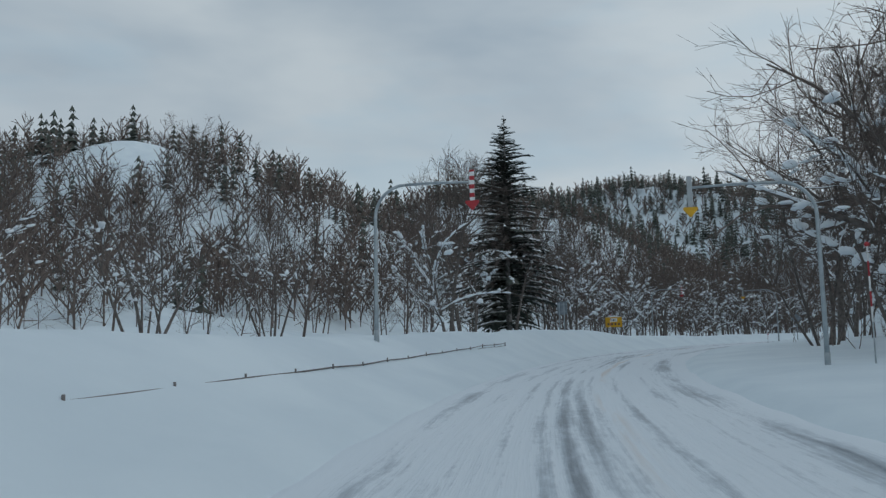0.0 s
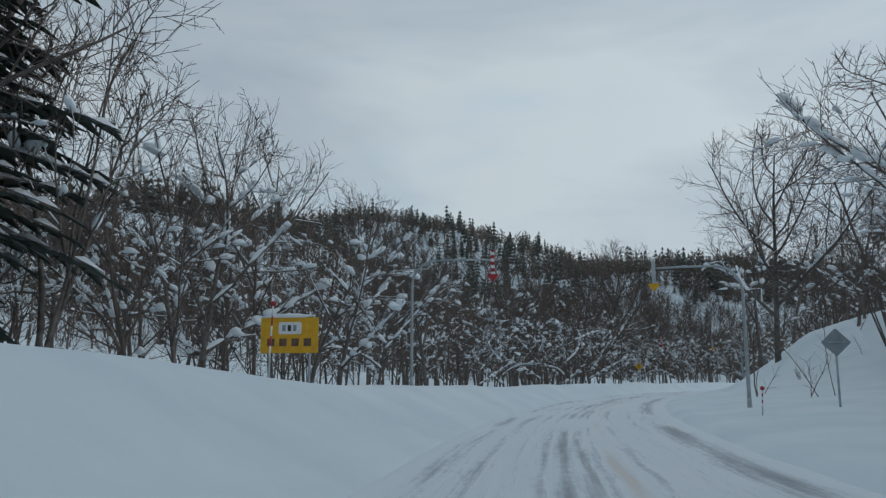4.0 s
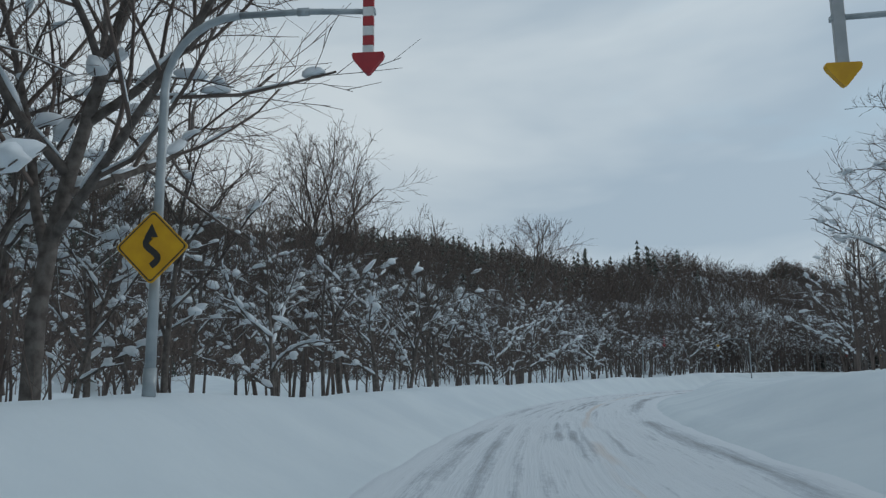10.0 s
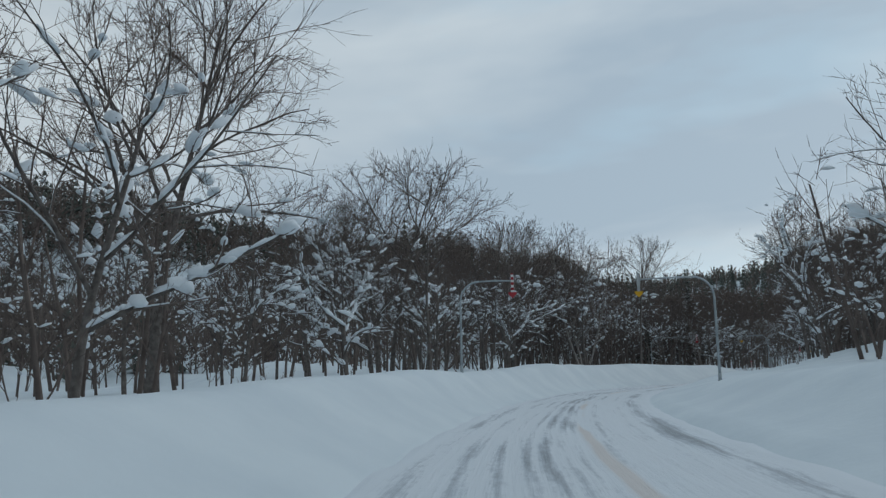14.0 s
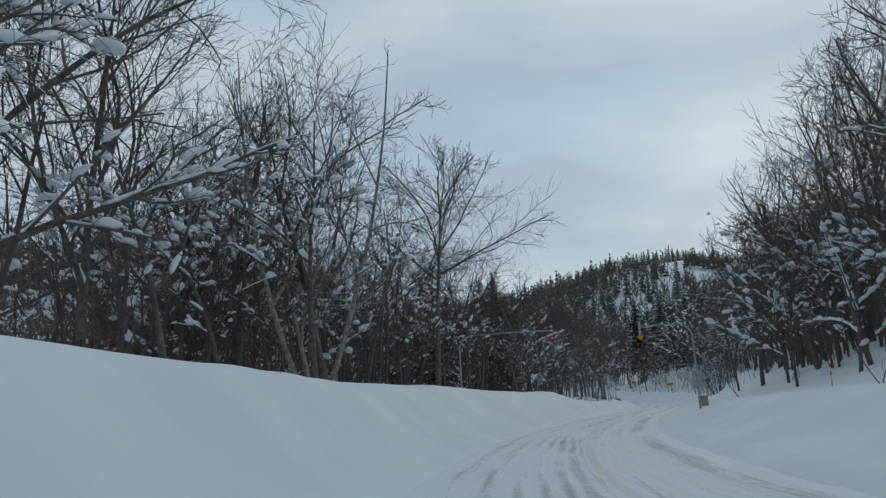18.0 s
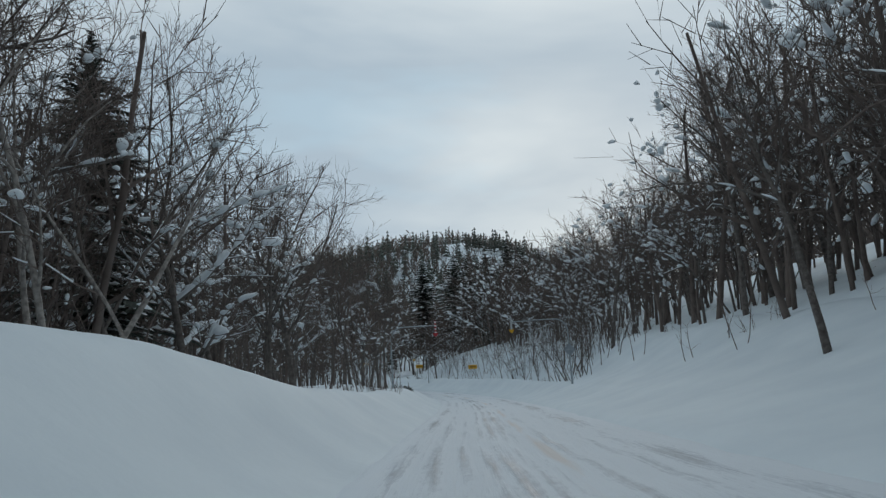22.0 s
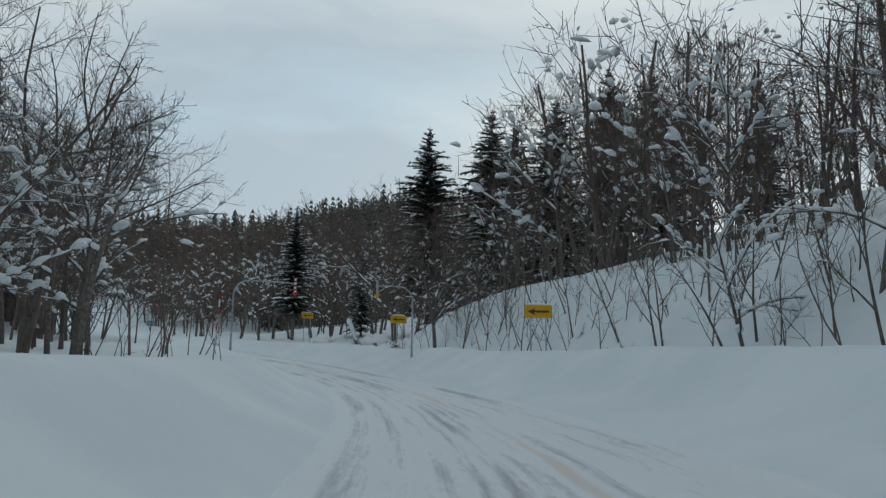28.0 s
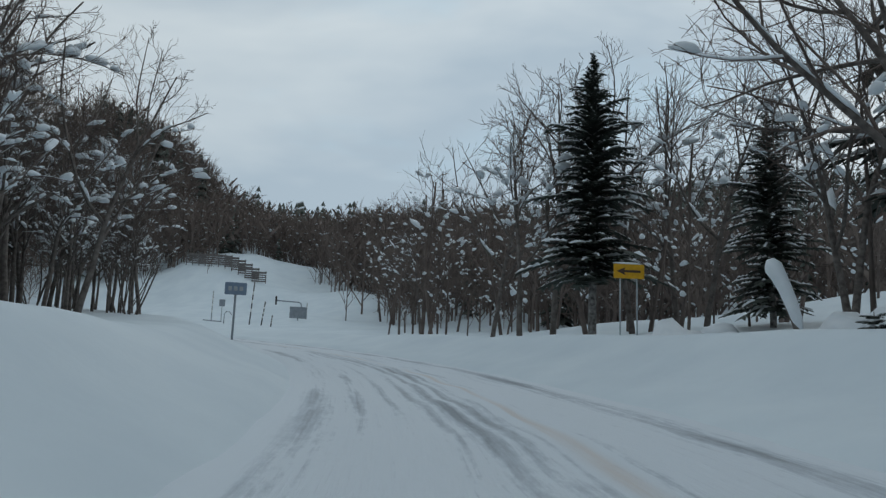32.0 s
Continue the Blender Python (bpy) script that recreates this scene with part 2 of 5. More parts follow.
def tubes(segs, k, pinch=1.0):
    """Tapered tubes of k sides along segments (x0 y0 z0 x1 y1 z1 r0 r1)."""
    segs = np.asarray(segs, float).reshape(-1, 8)
    a, b = segs[:, :3], segs[:, 3:6]
    d = b - a
    d /= np.linalg.norm(d, axis=1, keepdims=True) + 1e-9
    ref = np.where(np.abs(d[:, 2:3]) > 0.8, [[1.0, 0, 0]], [[0, 0, 1.0]])
    u = np.cross(d, ref)
    u /= np.linalg.norm(u, axis=1, keepdims=True) + 1e-9
    v = np.cross(d, u)
    ang = np.arange(k) * 2 * np.pi / k
    ring = np.cos(ang)[None, :, None] * u[:, None] + np.sin(ang)[None, :, None] * v[:, None]
    va = a[:, None] + ring * segs[:, 6][:, None, None]
    vb = b[:, None] + ring * segs[:, 7][:, None, None]
    verts = np.concatenate([va, vb], 1).reshape(-1, 3)
    i = np.arange(k)
    quad = np.stack([i, (i + 1) % k, (i + 1) % k + k, i + k], 1)
    faces = (np.arange(len(segs))[:, None, None] * 2 * k + quad[None]).reshape(-1, 4)
    return verts, faces


def joined(*pieces):
    verts, faces, base = [], [], 0
    for v, f in pieces:
        verts.append(v)
        faces.append(f + base)
        base += len(v)
    return np.concatenate(verts), np.concatenate(faces)


def ribbons(segs, rng, crossed=False):
    """Thin two-sided strips along segments, turned at random, or pairs of strips that cross."""
    segs = np.asarray(segs, float).reshape(-1, 8)
    a, b = segs[:, :3], segs[:, 3:6]
    d = b - a
    side = np.cross(d, rng.normal(size=d.shape))
    side /= np.linalg.norm(side, axis=1, keepdims=True) + 1e-9
    verts = np.stack([a - side * segs[:, 6:7], a + side * segs[:, 6:7], b + side * segs[:, 7:8], b - side * segs[:, 7:8]], 1).reshape(-1, 3)
    if crossed:
        d = d / (np.linalg.norm(d, axis=1, keepdims=True) + 1e-9)
        side = np.cross(d, side)
        verts = np.concatenate([verts, np.stack([a - side * segs[:, 6:7], a + side * segs[:, 6:7], b + side * segs[:, 7:8], b - side * segs[:, 7:8]], 1).reshape(-1, 3)])
    faces = np.arange(len(verts)).reshape(-1, 4)
    return verts, faces


_bm = bmesh.new()
bmesh.ops.create_icosphere(_bm, subdivisions=2, radius=1.0)
_bm.verts.ensure_lookup_table()
BLOB_V = np.array([v.co[:] for v in _bm.verts])
BLOB_F = np.array([[v.index for v in f.verts] for f in _bm.faces])
_bm.free()
_bm = bmesh.new()
bmesh.ops.create_icosphere(_bm, subdivisions=1, radius=1.0)
_bm.verts.ensure_lookup_table()
NUB_V = np.array([v.co[:] for v in _bm.verts])
NUB_F = np.array([[v.index for v in f.verts] for f in _bm.faces])
_bm.free()


EIGHT_V = np.array([(1, 0, 0), (0, 1, 0), (-1, 0, 0), (0, -1, 0), (0, 0, 1), (0, 0, -1.0)])
EIGHT_F = np.array([(0, 1, 4), (1, 2, 4), (2, 3, 4), (3, 0, 4), (1, 0, 5), (2, 1, 5), (3, 2, 5), (0, 3, 5)])


def lumps(spots, rng, fine=2):
    """Snow lumps: rows of place (3), direction (3), length, width, height."""
    bv, bf = ((EIGHT_V, EIGHT_F), (NUB_V, NUB_F), (BLOB_V, BLOB_F))[int(fine)]
    verts, faces = [], []
    for n, (p, d, ln, wd, ht) in enumerate(spots):
        d = np.asarray(d, float)
        d = d / (np.linalg.norm(d) + 1e-9)
        side = np.cross((0, 0, 1.0), d)
        side /= np.linalg.norm(side) + 1e-9
        up = np.cross(d, side)
        wob = 1 + 0.22 * np.sin(bv @ rng.normal(size=3) * 2.2 + rng.random() * 6) + 0.13 * np.sin(bv @ rng.normal(size=3) * 4.5)
        q = bv * wob[:, None]
        low = np.where(q[:, 2] < 0, 0.45, 1.0)
        verts.append(np.asarray(p) + q[:, :1] * d * ln + q[:, 1:2] * side * wd + (q[:, 2] * low)[:, None] * up * ht)
        faces.append(bf + n * len(bv))
    if not verts:
        return np.zeros((3, 3)), np.array([[0, 1, 2]])
    return np.concatenate(verts), np.concatenate(faces)


# ---- plan: the road's line and the lie of the land ----
# heading in degrees clockwise from +y, by metres along
HEAD_S = [-70, -25, 0, 22, 44, 66, 88, 110, 132, 154, 176, 198, 220, 242, 264, 286, 308, 330, 352, 374, 396, 418, 440, 462, 479, 520, 560, 680]
HEAD_D = [-20, -4, 4.6, 12.1, 20.0, 25.9, 31.3, 36.7, 42.6, 48.9, 54.8, 60.8, 66.9, 73.0, 79.3, 85.4, 92.0, 95.5, 96.8, 97.4, 96.1, 95.2, 88.6, 77.5, 72.4, 48, 20, -18]
STEP = 0.5
LINE_S = np.arange(-70, 680, STEP)
LINE_H = np.radians(np.interp(LINE_S, HEAD_S, HEAD_D))
LINE_X = np.cumsum(np.sin(LINE_H)) * STEP
LINE_Y = np.cumsum(np.cos(LINE_H)) * STEP
LINE_X -= np.interp(0, LINE_S, LINE_X)
LINE_Y -= np.interp(0, LINE_S, LINE_Y)


def at(s, d):
    """The place on the plan s metres along the road and d to the right of the car's line."""
    h = np.interp(s, LINE_S, LINE_H)
    return np.interp(s, LINE_S, LINE_X) + np.cos(h) * d, np.interp(s, LINE_S, LINE_Y) - np.sin(h) * d


def along(x, y):
    """Metres along and across for places on the plan."""
    x, y = np.atleast_1d(np.asarray(x, float)), np.atleast_1d(np.asarray(y, float))
    s, d = np.empty(len(x)), np.empty(len(x))
    lx, ly, lh, ls = LINE_X[::4], LINE_Y[::4], LINE_H[::4], LINE_S[::4]
    for i in range(0, len(x), 4000):
        px, py = x[i : i + 4000], y[i : i + 4000]
        near = np.argmin((px[:, None] - lx) ** 2 + (py[:, None] - ly) ** 2, axis=1)
        dx, dy, h = px - lx[near], py - ly[near], lh[near]
        s[i : i + 4000] = ls[near] + dx * np.sin(h) + dy * np.cos(h)
        d[i : i + 4000] = np.sign(dx * np.cos(h) - dy * np.sin(h)) * np.hypot(dx, dy)
    return s, d


def waves(x, y, size, seed):
    """Smooth cheap noise of about -1 to 1."""
    r = np.random.default_rng(seed)
    z = 0
    for n in range(7):
        a, f, p = r.random() * 6.28, (0.6 + 1.2 * r.random()) / size * 6.28, r.random() * 6.28
        z = z + np.sin((x * np.cos(a) + y * np.sin(a)) * f + p)
    return z / 3.2


def smooth(x, a, b):
    t = np.clip((x - a) / (b - a), 0, 1)
    return t * t * (3 - 2 * t)


# the road climbs past the last bend
GRADE_S = np.arange(400, 700, 1.0)
GRADE_Z = np.cumsum(np.interp(GRADE_S, [400, 415, 470, 482, 575, 610, 700], [0, 0, 0.045, 0.062, 0.068, 0.03, 0.02]))

# left snow bank: metres along, height of its crest, level of the land behind it, how far off the crest is
LEFT_S = [-70, 8, 16, 26, 36, 46, 58, 68, 76, 84, 92, 102, 114, 128, 142, 150, 156, 165, 184, 200, 218, 233, 243, 255, 265, 275, 285, 292, 298, 306, 318, 330, 338, 346, 352, 358, 364, 376, 388, 396, 406, 420, 440, 470, 485, 500, 540, 680]
LEFT_C = [1.52, 1.54, 1.5, 1.45, 1.65, 1.63, 1.83, 1.82, 1.43, 1.14, 1.19, 0.99, 1.03, 1.05, 1.06, 1.04, 1.27, 0.99, 1.11, 1.1, 1.17, 1.49, 1.69, 1.62, 1.95, 2.3, 2.38, 2.34, 2.38, 2.55, 2.7, 2.5, 2.62, 2.52, 2.18, 1.66, 1.54, 1.5, 1.45, 1.65, 1.45, 1.51, 1.38, 1.27, 1.37, 0.99, 1.31, 1.16]
LEFT_B = [0.8, 0.89, 0.9, 0.94, 0.94, 0.99, 0.92, 0.86, 0.81, 0.5, 0.23, 0.08, -0.11, -0.2, -0.21, -0.22, 0.03, -0.2, -0.11, 0.0, 0.17, 0.97, 0.55, 0.85, 1.06, 1.34, 2.2, 2.1, 2.0, 2.0, 2.0, 2.1, 2.1, 1.9, 0.9, 0.8, 0.8, 1.8, 2.1, 2.35, 2.1, 1.8, 1.28, 1.17, 1.27, 0.89, 1.21, 1.06]
LEFT_O = [6.4, 6.4, 6.39, 6.33, 6.26, 6.19, 6.12, 6.06, 6.01, 5.6, 5.18, 5.08, 4.96, 4.85, 4.75, 4.7, 4.7, 4.7, 4.81, 4.9, 4.9, 4.9, 4.94, 5.1, 5.24, 5.5, 5.5, 5.7, 6.2, 6.8, 7.5, 7.6, 7.0, 6.2, 5.4, 5.2, 5.2, 5.2, 5.2, 5.2, 5.23, 5.3, 5.4, 5.6, 5.5, 5.4, 5.2, 5.2]
# right side: metres along, level 8 m, 14 m and 30 m off
RIGHT_S = [-70, 0, 60, 80, 90, 105, 122, 150, 168, 190, 230, 255, 290, 340, 375, 400, 440, 470, 483, 495, 540, 680]
RIGHT_8 = [0.4, 0.35, 0.4, 0.45, 0.45, 0.5, 0.95, 0.28, 1.65, 0.7, 1.06, 0.73, 1.16, 0.57, 0.8, 0.85, 0.9, 1.03, 0.83, 1.0, 0.8, 1.0]
RIGHT_14 = [0.7, 0.5, 0.7, 0.75, 0.8, 1.5, 5.0, 4.2, 2.0, 1.2, 1.5, 1.4, 1.9, 2.2, 3.4, 4.4, 5.8, 6.4, 5.4, 1.5, 0.9, 0.8]
RIGHT_30 = [1.5, 1.5, 2.0, 2.0, 2.4, 5.0, 10.0, 9.0, 4.5, 2.5, 2.5, 3.0, 6.0, 8.0, 8.5, 9.0, 10.4, 10.8, 9.0, 4.5, 2.0, 1.6]
# ploughed crest along the verge, over the level there
VERGE_S = [-70, 150, 168, 185, 201, 215, 232, 246, 260, 285, 300, 340, 380, 400, 437, 447, 460, 470, 482, 500, 520, 540, 680]
VERGE_Z = [0.0, 0.0, 0.0, 0.01, 0.4, 0.49, 0.44, 0.33, 0.01, 0.13, 0.38, 0.05, 0.2, 0.4, 1.0, 1.1, 0.8, 0.9, 0.75, 0.5, 0.31, 0.0, 0.0]
# hills: place, height, half-widths along and across, turn
HILLS = [(-92, 234, 58, 53, 75, 51), (143, 557, 101, 171, 76, -10), (36, 377, 65, 107, 59, 47), (295, 425, 57, 136, 64, -8), (352, 309, 23, 90, 57, -58), (647, 434, 68, 144, 90, 25),
         (819, 110, 102, 160, 100, -28), (710, 289, 56, 111, 140, 18), (434, 316, 46, 48, 74, 46), (640, 60, 30, 110, 70, 0), (508, 316, 70, 46, 22, 4), (577, 218, 20, 88, 55, 5), (507, 264, 27, 20, 16, 30),
         (-260, 60, 60, 110, 110, 0), (480, -260, 80, 240, 120, 0), (120, -330, 80, 240, 120, 0)]
# open snow slopes among the woods: place and half-widths
BALD = [(150, 446, 8, 17), (498, 251, 18, 13), (512, 259, 14, 11), (-72, 196, 15, 30), (285, 345, 14, 12), (251, 236, 13, 9), (770, 132, 26, 40), (720, 95, 14, 40), (452, 222, 17, 13), (476, 240, 26, 20), (484, 268, 22, 20), (12, 300, 10, 22), (-60, 240, 9, 18)]


def hills(x, y):
    z = np.zeros_like(x)
    for cx, cy, h, a, b, turn in HILLS:
        t = radians(turn)
        u, v = (x - cx) * np.cos(t) + (y - cy) * np.sin(t), -(x - cx) * np.sin(t) + (y - cy) * np.cos(t)
        z = z + (h * np.exp(-0.5 * ((u / a) ** 2 + (v / b) ** 2))) ** 4
    return z**0.25


EVEN_S = np.arange(-90, 700, 1.0)


def even(stops, levels, run=11):
    """The levels at even steps along the road, without kinks."""
    v = np.interp(np.arange(-90 - run, 700 + run, 1.0), stops, levels)
    w = np.hanning(run + 2)[1:-1]
    return np.convolve(v, w / w.sum(), "same")[run:-run]


CREST, BEHIND, CREST_AT = even(LEFT_S, LEFT_C, 9), even(LEFT_S, LEFT_B, 15), even(LEFT_S, LEFT_O, 15)
VERGE, NEAR_8, NEAR_14, NEAR_30 = even(VERGE_S, VERGE_Z, 15), even(RIGHT_S, RIGHT_8, 15), even(RIGHT_S, RIGHT_14, 15), even(RIGHT_S, RIGHT_30, 15)


def corridor(s, d):
    """Height near the road."""
    crest, behind = np.interp(s, EVEN_S, CREST), np.interp(s, EVEN_S, BEHIND)
    e = -d
    wob = 0.06 * waves(s, d, 14, 3) + 0.014 * waves(s, d, 4.5, 4)
    foot = 2.35 + 0.12 * waves(s, s * 0, 11, 8)
    far_off = np.interp(s, EVEN_S, CREST_AT)
    left = smooth(e, foot, foot + 0.5) * 0.22 + smooth(e, foot + 0.2, far_off) * (crest - 0.22) + smooth(e, far_off + 0.6, far_off + 5) * (behind - crest)
    left = left + wob * smooth(e, 2.8, 5.5)
    r8, r14, r30 = np.interp(s, EVEN_S, NEAR_8), np.interp(s, EVEN_S, NEAR_14), np.interp(s, EVEN_S, NEAR_30)
    foot = 4.45 + 0.12 * waves(s, s * 0, 12, 9)
    start = 8 + 1.9 * smooth(s, 385, 420) * smooth(s, 500, 486)
    right = smooth(d, foot, foot + 0.45) * 0.16 + smooth(d, foot, 8.6) * (r8 - 0.16) + np.clip((d - start) / (14 - start), 0, 1) ** 1.2 * (r14 - r8) + np.clip((d - 14) / 16, 0, None).clip(0, 1.6) * (r30 - r14)
    right = right + np.interp(s, EVEN_S, VERGE) * np.exp(-(((d - 8.3) / 1.5) ** 2))
    right = right + wob * smooth(d, 5, 8) * (1 + 0.2 * np.clip(d - 8, 0, 14))
    return np.where(d < 0, left, right) + np.interp(s, GRADE_S, GRADE_Z)


def land(x, y, s=None, d=None):
    """Height of the snow anywhere."""
    x, y = np.atleast_1d(np.asarray(x, float)), np.atleast_1d(np.asarray(y, float))
    if s is None:
        s, d = along(x, y)
    z = corridor(s, np.clip(d, -40, 46))
    far = np.maximum(smooth(np.abs(d), 24, 110), smooth(-d, 9, 50) * smooth(s, 492, 520))
    rough = waves(x, y, 38, 5) * 1.6 + waves(x, y, 13, 6) * 0.35
    return z * (1 - 0.6 * smooth(np.abs(d), 60, 160)) + hills(x, y) * far + rough * smooth(np.abs(d), 14, 60)


def ribbon(name, s0, s1, step, across, mat, drop=0.0):
    """A strip of surface along the road between the given distances across."""
    s = np.arange(s0, s1, step)
    across = np.asarray(across)
    ss, dd = np.meshgrid(s, across, indexing="ij")
    x, y = at(ss.ravel(), dd.ravel())
    z = corridor(ss.ravel(), dd.ravel())
    if name == "road":
        z = z + 0.012 * waves(ss.ravel() * 0.25, dd.ravel(), 0.55, 12) + 0.02 * waves(ss.ravel(), dd.ravel(), 4.0, 13)
        z = z - 0.07 * (smooth(dd.ravel(), 4.1, 4.5) + smooth(-dd.ravel(), 1.95, 2.35))
    if drop:
        z = z - drop * (np.abs(dd.ravel()) >= np.abs(across).max() - 1e-6) - 0.12 * (np.abs(dd.ravel()) <= np.abs(across).min() + 1e-6)
    n, k = len(s), len(across)
    i = np.arange((n - 1) * (k - 1))
    a = i // (k - 1) * k + i % (k - 1)
    faces = np.stack([a, a + 1, a + k + 1, a + k], 1)
    if across[1] > across[0]:
        faces = faces[:, ::-1]
    me = mesh_np(name, np.stack([x, y, z], 1), faces, mat)
    layer = me.uv_layers.new(name="across_along")
    idx = np.empty(len(me.loops), np.int32)
    me.loops.foreach_get("vertex_index", idx)
    layer.data.foreach_set("uv", np.stack([dd.ravel()[idx], ss.ravel()[idx]], 1).astype(np.float32).ravel())
    return tagged(new(name, me), kind="structure")


# ---- ground ----
def axis(lo, hi, step, far, grow=1.14):
    core = list(np.arange(lo, hi + 0.1, step))
    v, w = hi, step
    while v < hi + far:
        w *= grow
        v += w
        core.append(v)
    v, w = lo, step
    while v > lo - far:
        w *= grow
        v -= w
        core.insert(0, v)
    return np.array(core)


GX, GY = axis(-70, 560, 2.5, 2400), axis(-70, 330, 2.5, 2400)
gx, gy = np.meshgrid(GX, GY, indexing="ij")
gs, gd = along(gx.ravel(), gy.ravel())
gz = land(gx.ravel(), gy.ravel(), gs, gd)
gz -= 0.7 * (1 - smooth(np.abs(gd), 12.5, 16))
k = len(GY)
gi = np.arange((len(GX) - 1) * (k - 1))
ga = gi // (k - 1) * k + gi % (k - 1)
ground = new("ground", mesh_np("ground", np.stack([gx.ravel(), gy.ravel(), gz], 1), np.stack([ga, ga + k, ga + k + 1, ga + 1], 1), SNOW))
tagged(ground, "deep undisturbed snow over valley floor and hills", kind="structure")
tagged(ribbon("road", -60, 640, 0.7, np.arange(-2.5, 4.61, 0.12), ROAD), "two-lane road of packed snow with grey icy wheel tracks")
tagged(ribbon("snow_bank_left", -60, 640, 0.6, np.r_[np.arange(-2.05, -8, -0.3), np.arange(-8.2, -17.5, -0.8)], SNOW, 0.8), "smooth ploughed snow bank beside the road")
tagged(ribbon("snow_bank_right", -60, 640, 0.6, np.r_[np.arange(4.2, 9, 0.3), np.arange(9.3, 18, 0.8)], SNOW, 0.8), "smooth snow verge rising to a wooded slope")

# ---- trees ----


def unit(v):
    return v / (np.linalg.norm(v) + 1e-9)


def limb(rng, p, d, length, r, n, wiggle, rise, out, end=0.4):
    """Adds a wandering limb, tapered to end of its thickness, to out and gives back its points and directions."""
    pts = [(p, d, r)]
    r0 = r
    for i in range(n):
        d = unit(d + rng.normal(size=3) * wiggle + np.array((0, 0, rise)))
        q = p + d * length / n
        r1 = r0 * (1 - (1 - end) * (i + 1) / n)
        out.append((*p, *q, r, r1))
        p, r = q, r1
        pts.append((p, d, r))
    return pts


def spray(rng, p, d, ln, r, n, wiggle, rise, end):
    """Many wandering limbs at once: their points, and the segments (x0 y0 z0 x1 y1 z1 r0 r1) of all."""
    b = len(p)
    bend = rng.normal(size=(b, 3)) * wiggle
    pts, ways = [p], [d]
    for i in range(n):
        d = d + bend + rng.normal(size=(b, 3)) * wiggle * 0.8
        d[:, 2] += rise
        d = d / np.linalg.norm(d, axis=1, keepdims=True)
        p = p + d * (ln / n)[:, None]
        pts.append(p)
        ways.append(d)
    pts, ways = np.stack(pts, 1), np.stack(ways, 1)
    rad = r[:, None] * (1 - (1 - end) * np.arange(n + 1) / n)
    segs = np.concatenate([pts[:, :-1], pts[:, 1:], rad[:, :-1, None], rad[:, 1:, None]], 2).reshape(-1, 8)
    return pts, ways, rad, segs


def shoots(rng, pts, ways, rad, count, lo, angle, spreadings=0.25):
    """Places and directions of count side shoots on each limb, at even steps from lo to its tip, on alternate sides."""
    b, n = len(pts), pts.shape[1] - 1
    f = lo + (0.98 - lo) * (np.arange(count)[None] + rng.random((b, count)) * 0.8) / count
    i = np.minimum((f * n).astype(int), n - 1)
    row = np.arange(b)[:, None]
    w = (f * n - i)[..., None]
    p = pts[row, i] * (1 - w) + pts[row, i + 1] * w
    d, r = ways[row, i + 1], rad[row, i]
    ref = np.cross(d, rng.normal(size=(b, 1, 3)) * np.ones((1, count, 1)))
    ref = ref / (np.linalg.norm(ref, axis=2, keepdims=True) + 1e-9)
    turn = np.arange(count)[None] * 2.6 + rng.normal(size=(b, count)) * 0.5
    side = ref * np.cos(turn)[..., None] + np.cross(d, ref) * np.sin(turn)[..., None]
    a = angle * (1 + spreadings * rng.normal(size=(b, count)))
    d = d * np.cos(a)[..., None] + side * np.sin(a)[..., None]
    return p.reshape(-1, 3), d.reshape(-1, 3), r.reshape(-1), f.reshape(-1), np.repeat(np.arange(b), count)


